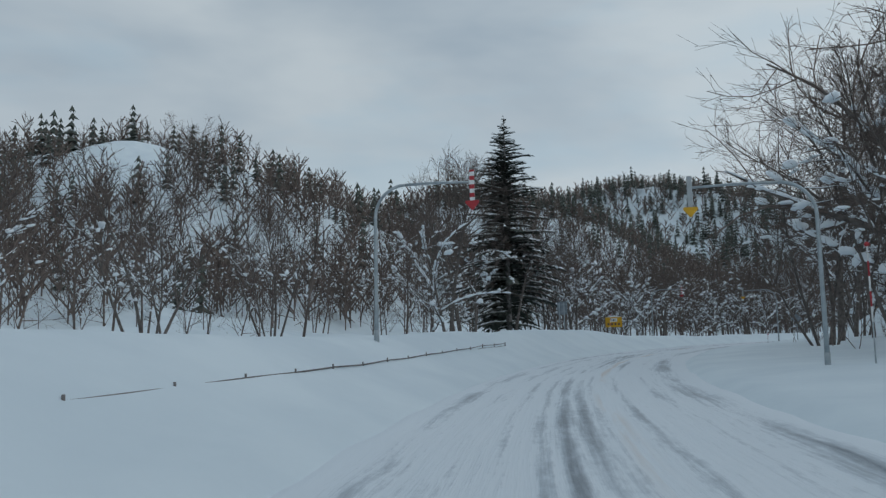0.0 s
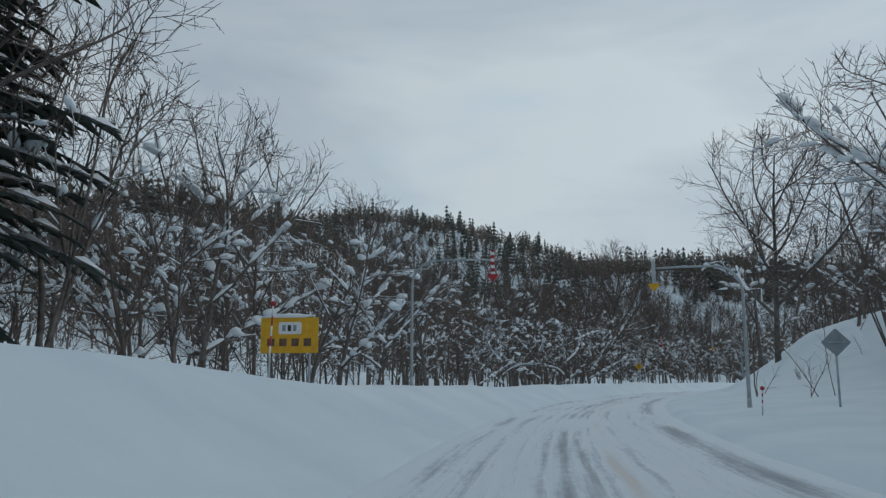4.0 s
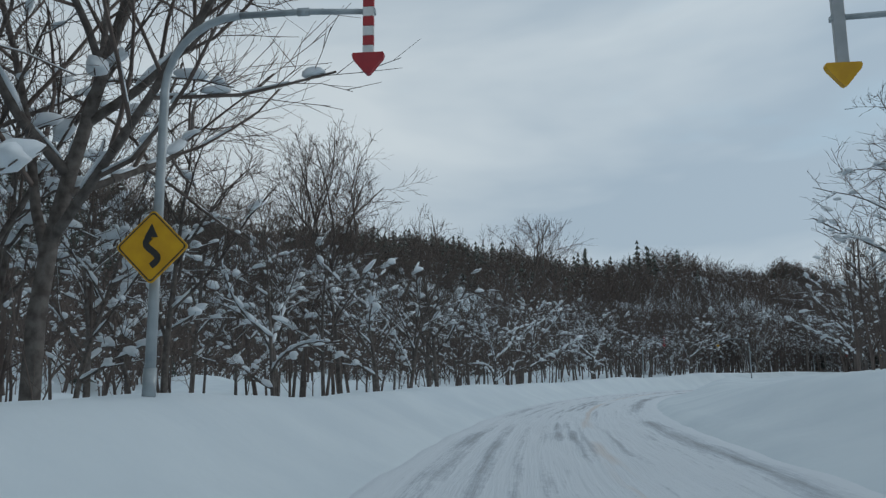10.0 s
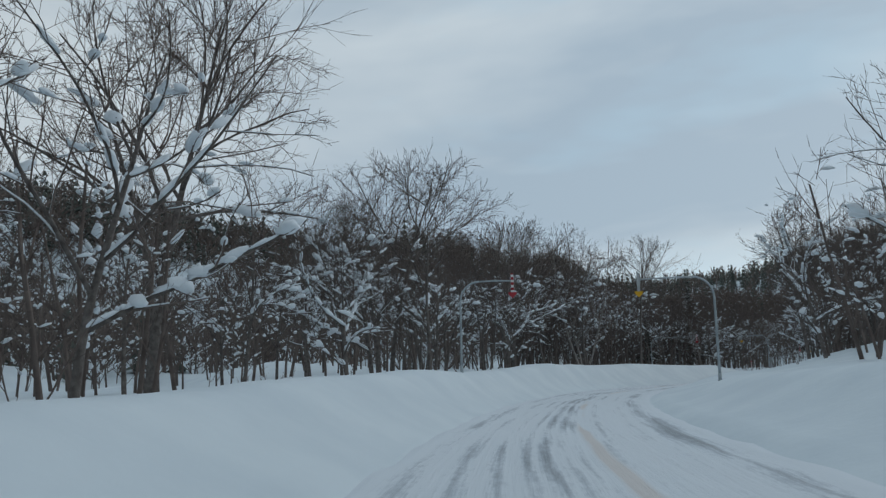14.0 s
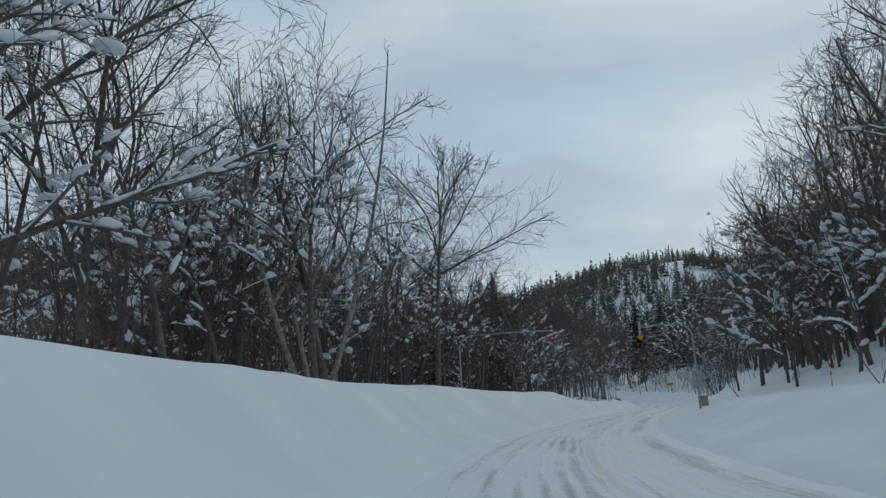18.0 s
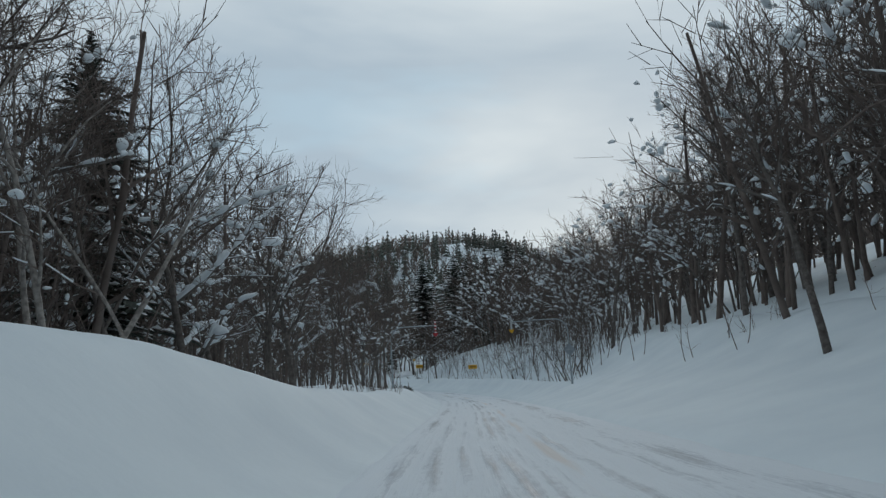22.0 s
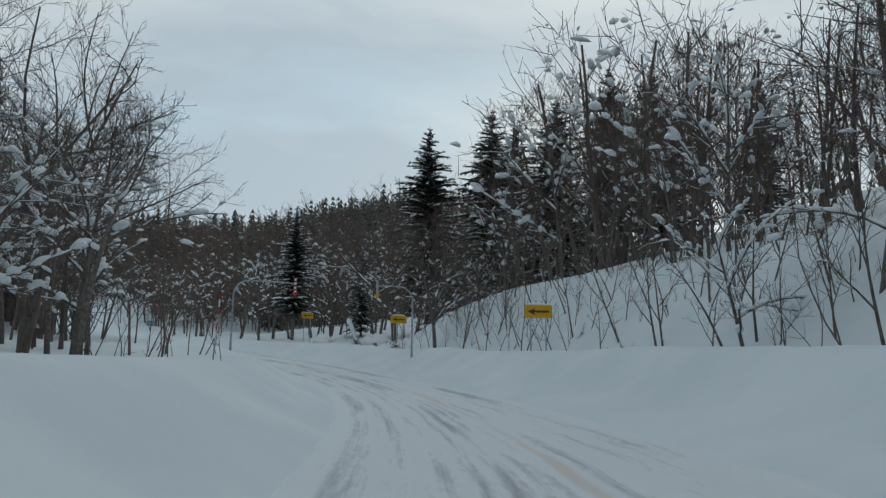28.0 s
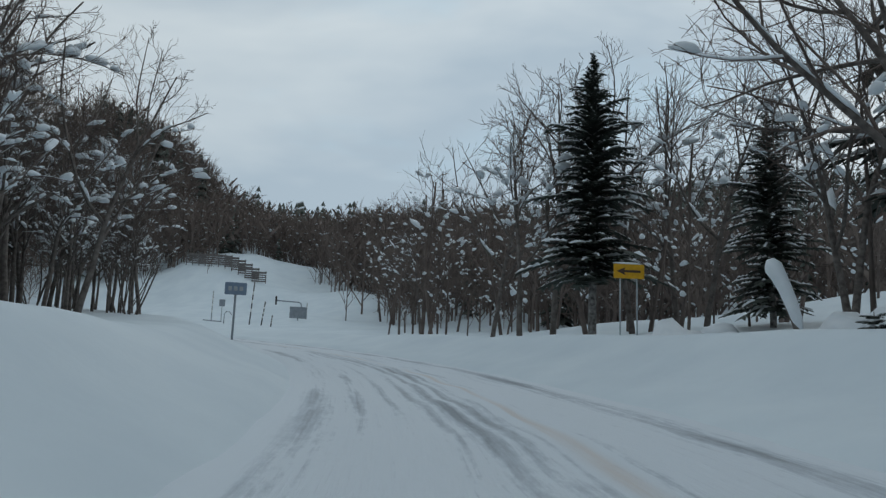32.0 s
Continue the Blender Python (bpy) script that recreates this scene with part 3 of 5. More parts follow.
def bare_tree(seed, height, spread=0.5, fork=0.3, limbs=7, twigs=(6, 6, 3), snow=14, lean=0.0, thin=0.0118, base=None, stems=1, load_top=0.55, detail=2, ridge=0.3, chunk=1.0, dust=0.25):
    """Trunk, crown and snow of a leafless tree, as (verts, faces) each. spread: half-width of the crown by its height; fork: where limbs begin."""
    rng = np.random.default_rng(seed)
    r0 = base or height * 0.0125
    mid_z, half_z, half_w = height * (0.5 + 0.5 * fork * 0.8), height * (0.5 - 0.5 * fork * 0.8), height * spread * 0.46

    def room(p, d):
        """How far it is from p along d to the rounded edge of the crown."""
        scale = np.array((half_w, half_w, half_z))
        q, w = (p - (0, 0, mid_z)) / scale, d / scale
        a, b, c = (w * w).sum(1), (q * w).sum(1), (q * q).sum(1) - 1
        return np.maximum((-b + np.sqrt(np.maximum(b * b - a * c, 0))) / a, 0.06 * height)

    if stems == 1:
        a0 = rng.random() * 6.28
        p, d = np.array([(0, 0, -0.6)]), np.array([(math.cos(a0) * lean, math.sin(a0) * lean, 1.0)])
        ln, r = np.array([height * 0.9 + 0.6]), np.array([r0])
    else:
        a0 = np.arange(stems) * 6.28 / stems + rng.random(stems)
        tilt = (0.1 + 0.34 * rng.random(stems)) * spread * 1.5
        p, d = np.stack([np.cos(a0) * 0.3, np.sin(a0) * 0.3, a0 * 0 - 0.6], 1), np.stack([np.cos(a0) * tilt, np.sin(a0) * tilt, a0 * 0 + 1], 1)
        ln, r = height * rng.uniform(0.7, 0.95, stems), r0 * rng.uniform(0.42, 0.7, stems)
    d = d / np.linalg.norm(d, axis=1, keepdims=True)
    pts, ways, rad, trunk = spray(rng, p, d, ln, r, 10, 0.035, 0.03, 0.16)
    count = limbs if stems == 1 else max(4, limbs // 2)
    p, d, r, f, own = shoots(rng, pts, ways, rad, count, fork, 0.50 + 0.42 * spread, 0.18)
    d[:, 2] += 0.12
    d = d / np.linalg.norm(d, axis=1, keepdims=True)
    ln = room(p, d) * rng.uniform(0.78, 1.08, len(p)) * (1 if stems == 1 else 0.7)
    r = np.maximum(np.minimum(r * 0.66, 0.016 * ln + 0.012), thin * 2.6)
    pts, ways, rad, big = spray(rng, p, d, ln, r, 7, 0.085, 0.075, 0.32)
    trunk = np.concatenate([trunk, big])
    p, d, r, f, own = shoots(rng, pts, ways, rad, twigs[0], 0.18, 0.74)
    keep = rng.random(len(p)) < np.clip(ln[own] / (0.26 * height), 0.2, 1)
    p, d, r, f, own = p[keep], d[keep], r[keep], f[keep], own[keep]
    ln2 = np.minimum(ln[own] * (0.54 - 0.16 * f), room(p, d) * 1.05) * rng.uniform(0.7, 1.15, len(p))
    pts, ways, rad, mid = spray(rng, p, d, ln2, np.maximum(r * 0.55, thin * 1.7), 4, 0.11, 0.06, 0.5)
    fine = []
    if twigs[1]:
        p, d, r, f, own = shoots(rng, pts, ways, rad, twigs[1], 0.15, 0.7)
        keep = rng.random(len(p)) < np.clip(ln2[own] / (0.11 * height), 0.12, 1)
        p, d, r, f, own = p[keep], d[keep], r[keep], f[keep], own[keep]
        ln3 = np.maximum(np.minimum(ln2[own] * (0.62 - 0.25 * f), height * 0.1), height * 0.02) * rng.uniform(0.65, 1.2, len(p))
        pts, ways, rad, low = spray(rng, p, d, ln3, np.full(len(p), thin * 1.25), 2, 0.14, 0.07, 0.65)
        fine.append(low)
        if twigs[2]:
            p, d, r, f, own = shoots(rng, pts, ways, rad, twigs[2], 0.2, 0.5)
            keep = rng.random(len(p)) < np.clip(ln3[own] / (0.035 * height), 0.15, 1)
            p, d, r, f, own = p[keep], d[keep], r[keep], f[keep], own[keep]
            fine.append(spray(rng, p, d, np.maximum(ln3[own] * 0.5, height * 0.014) * rng.uniform(0.6, 1.3, len(p)), np.full(len(p), thin), 1, 0.12, 0.10, 0.55)[3])
    fine = np.concatenate(fine) if fine else mid[:1]
    spots = []

    def flat(g, low=0.08):
        run = g[:, 3:6] - g[:, :3]
        return (g[:, 2] > height * low) & (g[:, 2] < height * load_top) & (np.abs(run[:, 2]) < 0.8 * np.linalg.norm(run, axis=1))

    # snow lying along the tops of limbs, in runs
    lie = big[flat(big)]
    for g in lie[rng.random(len(lie)) < ridge]:
        run = g[3:6] - g[:3]
        ln1 = np.linalg.norm(run)
        deep = (0.05 + 0.10 * rng.random() ** 1.5) * chunk
        spots.append(((g[:3] + g[3:6]) / 2 + np.array((0, 0, g[6] * 0.7 + deep * 0.25)), run, ln1 * rng.uniform(0.36, 0.58), g[6] * 0.9 + deep * 0.75, deep))
    pool = mid[flat(mid)]
    if len(pool):
        for g in pool[rng.choice(len(pool), size=min(int(snow), len(pool)), replace=False)]:
            run = g[3:6] - g[:3]
            size = (0.07 + 0.17 * rng.random() ** 2.4) * chunk * min(1.3, height / 12) * (1.15 - 0.6 * g[2] / height)
            spots.append(((g[:3] + g[3:6]) / 2 + np.array((0, 0, g[6] + size * 0.3)), run * (1, 1, 0.5), max(size, min(np.linalg.norm(run) * 0.55, size * 2.0)) * rng.uniform(0.7, 1.2), size * rng.uniform(0.7, 1.0), size * 0.8))
    white = lumps(spots, rng, detail)
    # thin lines of snow on the upper sides of branches
    line = mid[flat(mid, 0.02)]
    line = line[rng.random(len(line)) < dust].copy()
    if len(line):
        line[:, 2] += line[:, 6] * 0.8 + 0.008
        line[:, 5] += line[:, 7] * 0.8 + 0.008
        line[:, 6:] = line[:, 6:] * 0.9 + 0.006
        v, q = tubes(line, 3)
        white = joined(white, (v, np.concatenate([q[:, :3], q[:, [0, 2, 3]]])))
    fine[:, 6:] *= 0.9
    return tubes(trunk, 6), joined(tubes(mid, 3), ribbons(fine, rng, True)), white


def conifer(seed, height, width, whorls, arms, bare=0.08, snow=0.5, thin_side=None):
    """Trunk, needles and snow of a fir: whorls of drooping sprays."""
    rng = np.random.default_rng(seed)
    trunk = [(0, 0, -0.8, 0, 0, height * 0.5, height * 0.0145, height * 0.010), (0, 0, height * 0.5, 0, 0, height * 0.99, height * 0.010, 0.015)]
    verts, faces, sv, sf = [], [], [], []
    for w in range(whorls):
        f = bare + (0.985 - bare) * (w / whorls) ** 0.95
        reach = width * (1 - f) ** 0.58 * (0.66 + 0.5 * rng.random()) * min(1.0, 0.6 + 1.9 * f) * min(1, (1 - f) * 6.5) + 0.12
        for n in range(arms if f < 0.8 else max(5, arms - 2)):
            a = n * 6.283 / arms + w * 0.9 + rng.normal() * 0.2
            if rng.random() < (0.12 + 0.3 * max(0.0, 0.45 - f) if thin_side is None or math.cos(a - thin_side) < 0.62 else 0.9):
                continue
            ln = reach * (0.34 + 0.76 * rng.random())
            out_, side = np.array((math.cos(a), math.sin(a), 0)), np.array((-math.sin(a), math.cos(a), 0))
            z0 = height * f + rng.normal() * height * 0.008
            sag, lift = 0.02 + 0.14 * (1 - f) + 0.14 * rng.random(), 0.02 + 0.3 * f + 0.08 * rng.random()

            def spine(u):
                return out_ * ln * u + np.array((0, 0, z0 + ln * (lift * u - sag * u * u * 1.3)))

            steps = 9
            for j in range(steps):
                u0, u1 = j / steps, (j + 1) / steps
                p, q = spine(u0), spine(u1)
                wd = (0.20 * ln + 0.12) * (1 - 0.6 * u0) * (0.4 + 1.0 * rng.random())
                base = len(verts)
                # two side sprays with jagged, drooping tips, and a thick middle
                for sgn in (-1, 1):
                    tip = p + (q - p) * 1.5 + side * sgn * wd + np.array((0, 0, -0.22 * wd - 0.03 * rng.random()))
                    mid = p + (q - p) * 0.55 + side * sgn * wd * 0.62 + np.array((0, 0, -0.02))
                    b0 = len(verts)
                    verts += [p, q, tip, mid, (p + q) / 2 + np.array((0, 0, -0.05 * ln * (1 - u0) - 0.05))]
                    faces += [(b0, b0 + 1, b0 + 2), (b0, b0 + 2, b0 + 3), (b0, b0 + 4, b0 + 1), (b0 + 4, b0 + 3, b0 + 2)]
                if rng.random() < snow * (0.4 + 0.6 * u0) and j > 0:
                    b0 = len(sv)
                    up = np.array((0, 0, 0.04 + 0.05 * ln * 0.3))
                    g = (0.25 + 0.35 * rng.random()) * wd
                    sv += [p + up * 0.6 - side * g * 0.7, p + up * 0.6 + side * g * 0.7, q + (q - p) * 0.25 + side * g * 0.55 + up * 0.5, q + (q - p) * 0.25 - side * g * 0.55 + up * 0.5, (p + q) / 2 + up * 2.1]
                    sf += [(b0, b0 + 1, b0 + 4), (b0 + 1, b0 + 2, b0 + 4), (b0 + 2, b0 + 3, b0 + 4), (b0 + 3, b0, b0 + 4)]
    return tubes(trunk, 7), (np.array(verts), np.array(faces)), (np.array(sv).reshape(-1, 3), np.array(sf).reshape(-1, 3))


def tree_meshes(shape, bark=BARK, leaf=TWIG, names=("trunk", "crown", "snow")):
    t, c, s = shape
    return [mesh_np(names[0], *t, bark), mesh_np(names[1], *c, leaf, leaf is TWIG), mesh_np(names[2], *s, CLUMP)]


def plant(meshes, x, y, turn, size, label, category="tree", group="", sink=0.0, name="tree"):
    z = float(land(x, y)[0]) - sink
    ob = thing(name, pose(float(x), float(y), z, 0, 0, turn) @ Matrix.Scale(size, 4), label, category, group)
    for n, me in zip(("trunk", "crown", "snow_load"), meshes):
        tagged(part(n, me, ob), kind="stuff" if n == "snow_load" else "")
    return ob


GROWN = {
    "spreading": [tree_meshes(bare_tree(11, 16, 1.25, 0.22, 12, (10, 8, 3), 22, thin=0.0095, load_top=0.5, ridge=0.4, base=0.25)), tree_meshes(bare_tree(12, 18, 1.05, 0.28, 12, (10, 8, 3), 16, thin=0.0095, load_top=0.45, ridge=0.3)), tree_meshes(bare_tree(13, 17, 1.3, 0.42, 12, (10, 8, 3), 10, thin=0.0105, load_top=0.5)), tree_meshes(bare_tree(14, 20, 1.1, 0.24, 15, (12, 9, 3), 18, thin=0.0105, load_top=0.45, ridge=0.45, base=0.3))],
    "upright": [tree_meshes(bare_tree(21, 21, 0.62, 0.38, 12, (9, 7, 3), 8, thin=0.0105, load_top=0.5)), tree_meshes(bare_tree(22, 20, 0.78, 0.42, 11, (9, 7, 3), 8, thin=0.0105, load_top=0.5)), tree_meshes(bare_tree(23, 20, 1.0, 0.4, 13, (10, 8, 3), 8, thin=0.010, load_top=0.5))],
    "loaded": [tree_meshes(bare_tree(31, 14, 1.1, 0.2, 10, (9, 6, 3), 40, thin=0.0095, load_top=0.75, ridge=0.8, chunk=1.9, dust=0.55)), tree_meshes(bare_tree(32, 11, 1.2, 0.16, 9, (9, 6, 3), 34, 0.25, thin=0.009, load_top=0.8, ridge=0.8, chunk=1.8, dust=0.55))],
    "multi": [tree_meshes(bare_tree(41, 11, 1.0, 0.3, 10, (7, 6, 2), 24, thin=0.009, stems=6, dust=0.4)), tree_meshes(bare_tree(42, 12, 0.9, 0.35, 10, (7, 6, 2), 20, thin=0.009, stems=5, dust=0.4))],
    "slim": [tree_meshes(bare_tree(50 + n, 12 + n, 0.62 + 0.07 * n, 0.3, 9, (7, 6, 2), 34, 0.08, 0.0095, load_top=0.66, detail=2, ridge=0.35, chunk=1.4, dust=0.4)) for n in range(6)],
    "birch": [tree_meshes(bare_tree(61, 19, 1.0, 0.24, 13, (10, 7, 3), 8, 0.05, thin=0.0095, stems=3, base=0.26), PALE_BARK)],
    "young": [tree_meshes(bare_tree(80 + n, 6.5, 0.5 + 0.14 * n, 0.3, 6, (4, 3, 0), 5, 0.35, 0.009, base=0.07, load_top=0.9, ridge=0.15, chunk=0.8, dust=0.3)) for n in range(4)],
}
FIR = [tree_meshes(conifer(71, 24, 6.4, 62, 12, 0.07, 0.7, radians(-80)), FIR_BARK, NEEDLE), tree_meshes(conifer(72, 18, 4.7, 46, 10, 0.2, 0.7), FIR_BARK, NEEDLE), tree_meshes(conifer(73, 14, 3.9, 36, 9, 0.08, 0.7), FIR_BARK, NEEDLE)]

# single trees that stand out: kind, variant, along, across, turn, size, label
SINGLE = [
    ("upright", 2, 341.8, -12.1, 140, 0.74, "leafless tree with a dense crown above the bank"),
    ("upright", 0, 348.5, -13.1, 20, 0.76, "tall leafless tree with a dense crown above the bank"),
    ("upright", 2, 354.3, -14.0, 260, 0.7, "tall leafless tree with fine upright twigs"),
    ("spreading", 1, 110.3, -11.0, 120, 0.62, "leafless tree with a dense rounded crown above the bank"),
    ("upright", 1, 195.8, -11.0, 60, 0.56, "tall leafless tree with snowy lower boughs"),
    ("loaded", 0, 199.5, -12.2, 200, 0.75, "forked leafless tree with snow pads on its boughs"),
    ("loaded", 1, 51.0, -11.5, 150, 0.9, "leaning leafless tree with thick snow pillows on its boughs"),
    ("slim", 2, 60.0, -13.0, 70, 0.8, "slender leafless tree beside the tall fir"),
    ("birch", 0, 351.4, -9.2, 30, 0.62, "pale forked tree with thick snowy limbs before a dark fir"),
    ("upright", 1, 365.6, -11.1, 210, 0.76, "tall leafless tree with fine upright twigs"),
    ("upright", 1, 407.5, -7.2, 100, 0.55, "slim pale leafless tree at the end of the bank"),
    ("spreading", 0, 408.8, -9.4, 310, 0.72, "leafless tree with long arching limbs beside the bank"),
    ("spreading", 1, 397.4, -9.2, 75, 0.62, "leafless tree with long arching limbs beside the bank"),
    ("slim", 4, 418.2, 12.9, 100, 0.62, "slim leafless tree at the foot of the slope"),
    ("slim", 3, 424.1, 12.1, 220, 0.6, "slim leafless tree at the foot of the slope"),
    ("upright", 0, 404.5, 13.3, 330, 0.75, "tall leaning leafless tree at the foot of the slope"),
    ("loaded", 1, 445.1, 10.4, 60, 0.55, "dark leafless tree behind the verge with snow pads"),
    ("loaded", 1, 441.6, 12.2, 180, 0.7, "dark leafless tree behind the verge with snow pads"),
    ("upright", 1, 437.0, -9.0, 200, 0.42, "leafless tree with long arching twigs beside the bank"),
    ("upright", 2, 447.5, -10.2, 20, 0.44, "leafless tree with dense fine twigs beside the bank"),
    ("spreading", 0, 480.5, 10.6, 100, 0.66, "dark leafless tree leaning over the verge"),
    ("multi", 0, 108.4, -112.0, 20, 1.7, "large many-stemmed leafless tree on the open snowy hillside"),
    ("loaded", 0, 118, -9.6, 0, 0.48, "leafless tree with long snow pillows on its limbs"),
    ("loaded", 1, 127.5, -10.2, 83, 0.8, "leafless tree with long snow pillows on its limbs"),
    ("loaded", 0, 136, -9.4, 166, 0.7, "leafless tree with long snow pillows on its limbs"),
    ("loaded", 1, 146, -10.5, 249, 0.85, "leafless tree with long snow pillows on its limbs"),
    ("loaded", 0, 153, -9.8, 332, 0.7, "leafless tree with long snow pillows on its limbs"),
    ("loaded", 1, 177, -10.8, 55, 0.8, "leafless tree with long snow pillows on its limbs"),
    ("loaded", 0, 187, -9.8, 138, 0.72, "leafless tree with long snow pillows on its limbs"),
    ("loaded", 1, 214, -10.6, 221, 0.75, "leafless tree with long snow pillows on its limbs"),
    ("loaded", 0, 227, -11.5, 304, 0.85, "leafless tree with long snow pillows on its limbs"),
    ("loaded", 1, 250, -11.8, 27, 0.85, "leafless tree with long snow pillows on its limbs"),
    ("loaded", 0, 258, -13.5, 110, 0.9, "leafless tree with long snow pillows on its limbs"),
    ("loaded", 1, 282, -10.8, 193, 0.7, "leafless tree with long snow pillows on its limbs"),
    ("loaded", 0, 93, -10.0, 276, 0.7, "leafless tree with long snow pillows on its limbs"),
    ("loaded", 1, 101, -11.0, 359, 0.8, "leafless tree with long snow pillows on its limbs"),
    ("loaded", 0, 331, 13.2, 82, 0.75, "leafless tree with long snow pillows on its limbs"),
    ("loaded", 1, 316, 14.5, 165, 0.8, "leafless tree with long snow pillows on its limbs"),
    ("spreading", 3, 386, -11.5, 210, 0.75, "leafless tree with long arching limbs beside the bank"),
    ("upright", 2, 57.5, -14.0, 30, 0.72, "slender leafless tree beside the tall fir"),
    ("upright", 1, 63.0, -15.5, 280, 0.8, "slender leafless tree beside the tall fir"),
    ("upright", 2, 58.6, 13.0, 70, 0.95, "tall leafless tree with a wide fine crown over the verge"),
    ("spreading", 3, 50, 16.5, 160, 0.85, "large leafless tree with dense fine twigs over the verge"),
    ("multi", 1, 33, 12.4, 200, 1.0, "many-stemmed leafless tree leaning over the verge"),
    ("spreading", 3, 165, -12.3, 40, 1.0, "broad leafless tree with thick limbs and snow in its forks"),
    ("upright", 2, 241.5, -18.3, 0, 1.05, "tall leafless tree with a wide fan of fine twigs"),
    ("upright", 0, 244.0, -19.6, 140, 1.0, "tall slender leafless tree with a fine upright crown"),
    ("spreading", 2, 270, -17.2, 80, 1.08, "broad leafless tree with a rounded crown of fine twigs"),
    ("loaded", 0, 265.5, -22.5, 10, 1.15, "gnarled leafless tree with a broken top and snow lumps"),
    ("upright", 2, 327.6, -10.9, 30, 0.98, "tall leafless tree with open branches at the bank"),
    ("birch", 0, 306, -10.8, 120, 0.95, "pale-barked birch with forked stems and bare twigs"),
    ("loaded", 1, 68, -20.5, 200, 0.8, "leafless tree with limbs under heavy snow pillows"),
    ("multi", 0, 30, -18.0, 0, 0.95, "many-stemmed leafless shrubby tree with dusted twigs"),
    ("multi", 1, 46, -22.0, 60, 1.0, "many-stemmed leafless shrubby tree with dusted twigs"),
    ("spreading", 0, 118.6, 11.6, 200, 1.0, "large leafless tree leaning from the cut slope with snow pads"),
    ("loaded", 1, 88, 14.5, 150, 1.2, "leafless tree over the verge with thick snow pads"),
    ("loaded", 0, 62, 15.2, 30, 0.9, "leafless tree over the verge with thick snow pads"),
    ("spreading", 0, 70, 20, 300, 0.85, "large leafless tree with snow-dusted limbs"),
    ("multi", 1, 78, 15.0, 10, 1.1, "many-stemmed leafless tree leaning over the verge"),
    ("loaded", 1, 278, 16.5, 60, 1.2, "leafless tree on the slope with snow pads"),
    ("spreading", 0, 347, 12.9, 140, 0.9, "leaning leafless tree at the foot of the slope"),
    ("upright", 1, 360, 11.5, 140, 0.6, "slim leafless tree at the foot of the slope"),
    ("multi", 0, 415, 10.8, 0, 0.8, "many-stemmed leafless tree at the foot of the slope"),
    ("spreading", 0, 38, 14.2, 250, 1.2, "large leafless tree leaning over the verge with snow pads"),
    ("loaded", 0, 36, 13.8, 100, 0.95, "leafless tree over the verge with thick snow pads"),
    ("spreading", 1, 45, 18.5, 10, 0.95, "large leafless tree with snow-dusted limbs"),
    ("multi", 0, 27, 13.6, 10, 1.1, "many-stemmed leafless tree leaning over the verge"),
    ("loaded", 0, 362, -12.5, 40, 0.95, "leafless tree under thick snow pads before a dark fir"),
    ("loaded", 1, 367, -11.8, 140, 1.05, "leafless tree under thick snow pads before a dark fir"),
    ("spreading", 1, 191, -13.5, 150, 0.9, "broad leafless tree with a rounded crown of fine twigs"),
    ("spreading", 0, 83, -21, 80, 0.72, "broad leafless tree behind the tall fir"),
    ("upright", 0, 75, -15.5, 50, 0.74, "slender leafless tree beside the tall fir"),
    ("multi", 1, 79, -14.5, 120, 1.2, "many-stemmed leafless tree beside the tall fir"),
    ("upright", 1, 71, -20, 250, 0.78, "slender leafless tree beside the tall fir"),
    ("spreading", 0, 88, -17.5, 20, 0.66, "leafless tree with a rounded crown of fine twigs"),
    ("multi", 0, 150, -14, 70, 1.15, "many-stemmed leafless tree with dusted twigs"),
    ("spreading", 1, 160, -18, 210, 0.8, "broad leafless tree with dense fine twigs"),
    ("upright", 0, 153, -19, 310, 0.7, "slender leafless tree in the roadside wood"),
    ("spreading", 1, 122, -17.5, 70, 0.62, "leafless tree with a dense rounded crown"),
    ("spreading", 0, 143, -15.0, 180, 0.6, "broad leafless tree with dense fine twigs"),
    ("spreading", 1, 181, -17.0, 20, 0.62, "broad leafless tree with dense fine twigs"),
    ("spreading", 0, 208, -14.0, 20, 0.88, "tall slender leafless tree beside the bank"),
    ("spreading", 1, 216, -17.5, 90, 0.62, "broad leafless tree with dense fine twigs"),
    ("spreading", 0, 288, -13, 90, 0.95, "tall leafless tree above the snow bank"),
    ("spreading", 1, 297, -16, 200, 0.95, "tall leafless tree above the snow bank"),
    ("upright", 0, 303, 15, 200, 0.85, "tall slender leafless tree on the slope"),
    ("spreading", 1, 312, 16.5, 100, 0.85, "leafless tree with dense twigs on the slope"),
    ("upright", 1, 381, 16.5, 260, 0.8, "tall leafless tree on the snowy slope"),
    ("upright", 0, 405, 18, 310, 0.85, "tall leafless tree on the snowy slope"),
    ("spreading", 0, 441, 18, 230, 0.85, "leafless tree with snow-dusted boughs on the slope"),
    ("upright", 0, 336, 16, 130, 0.85, "tall leafless tree on the snowy slope"),
    ("spreading", 1, 324, 19, 330, 0.9, "tall leafless tree with fine dense twigs on the slope"),
]
for kind, n, s, d, turn, size, label in SINGLE:
    x, y = at(s, d)
    plant(GROWN[kind][n], x, y, turn, size, label)
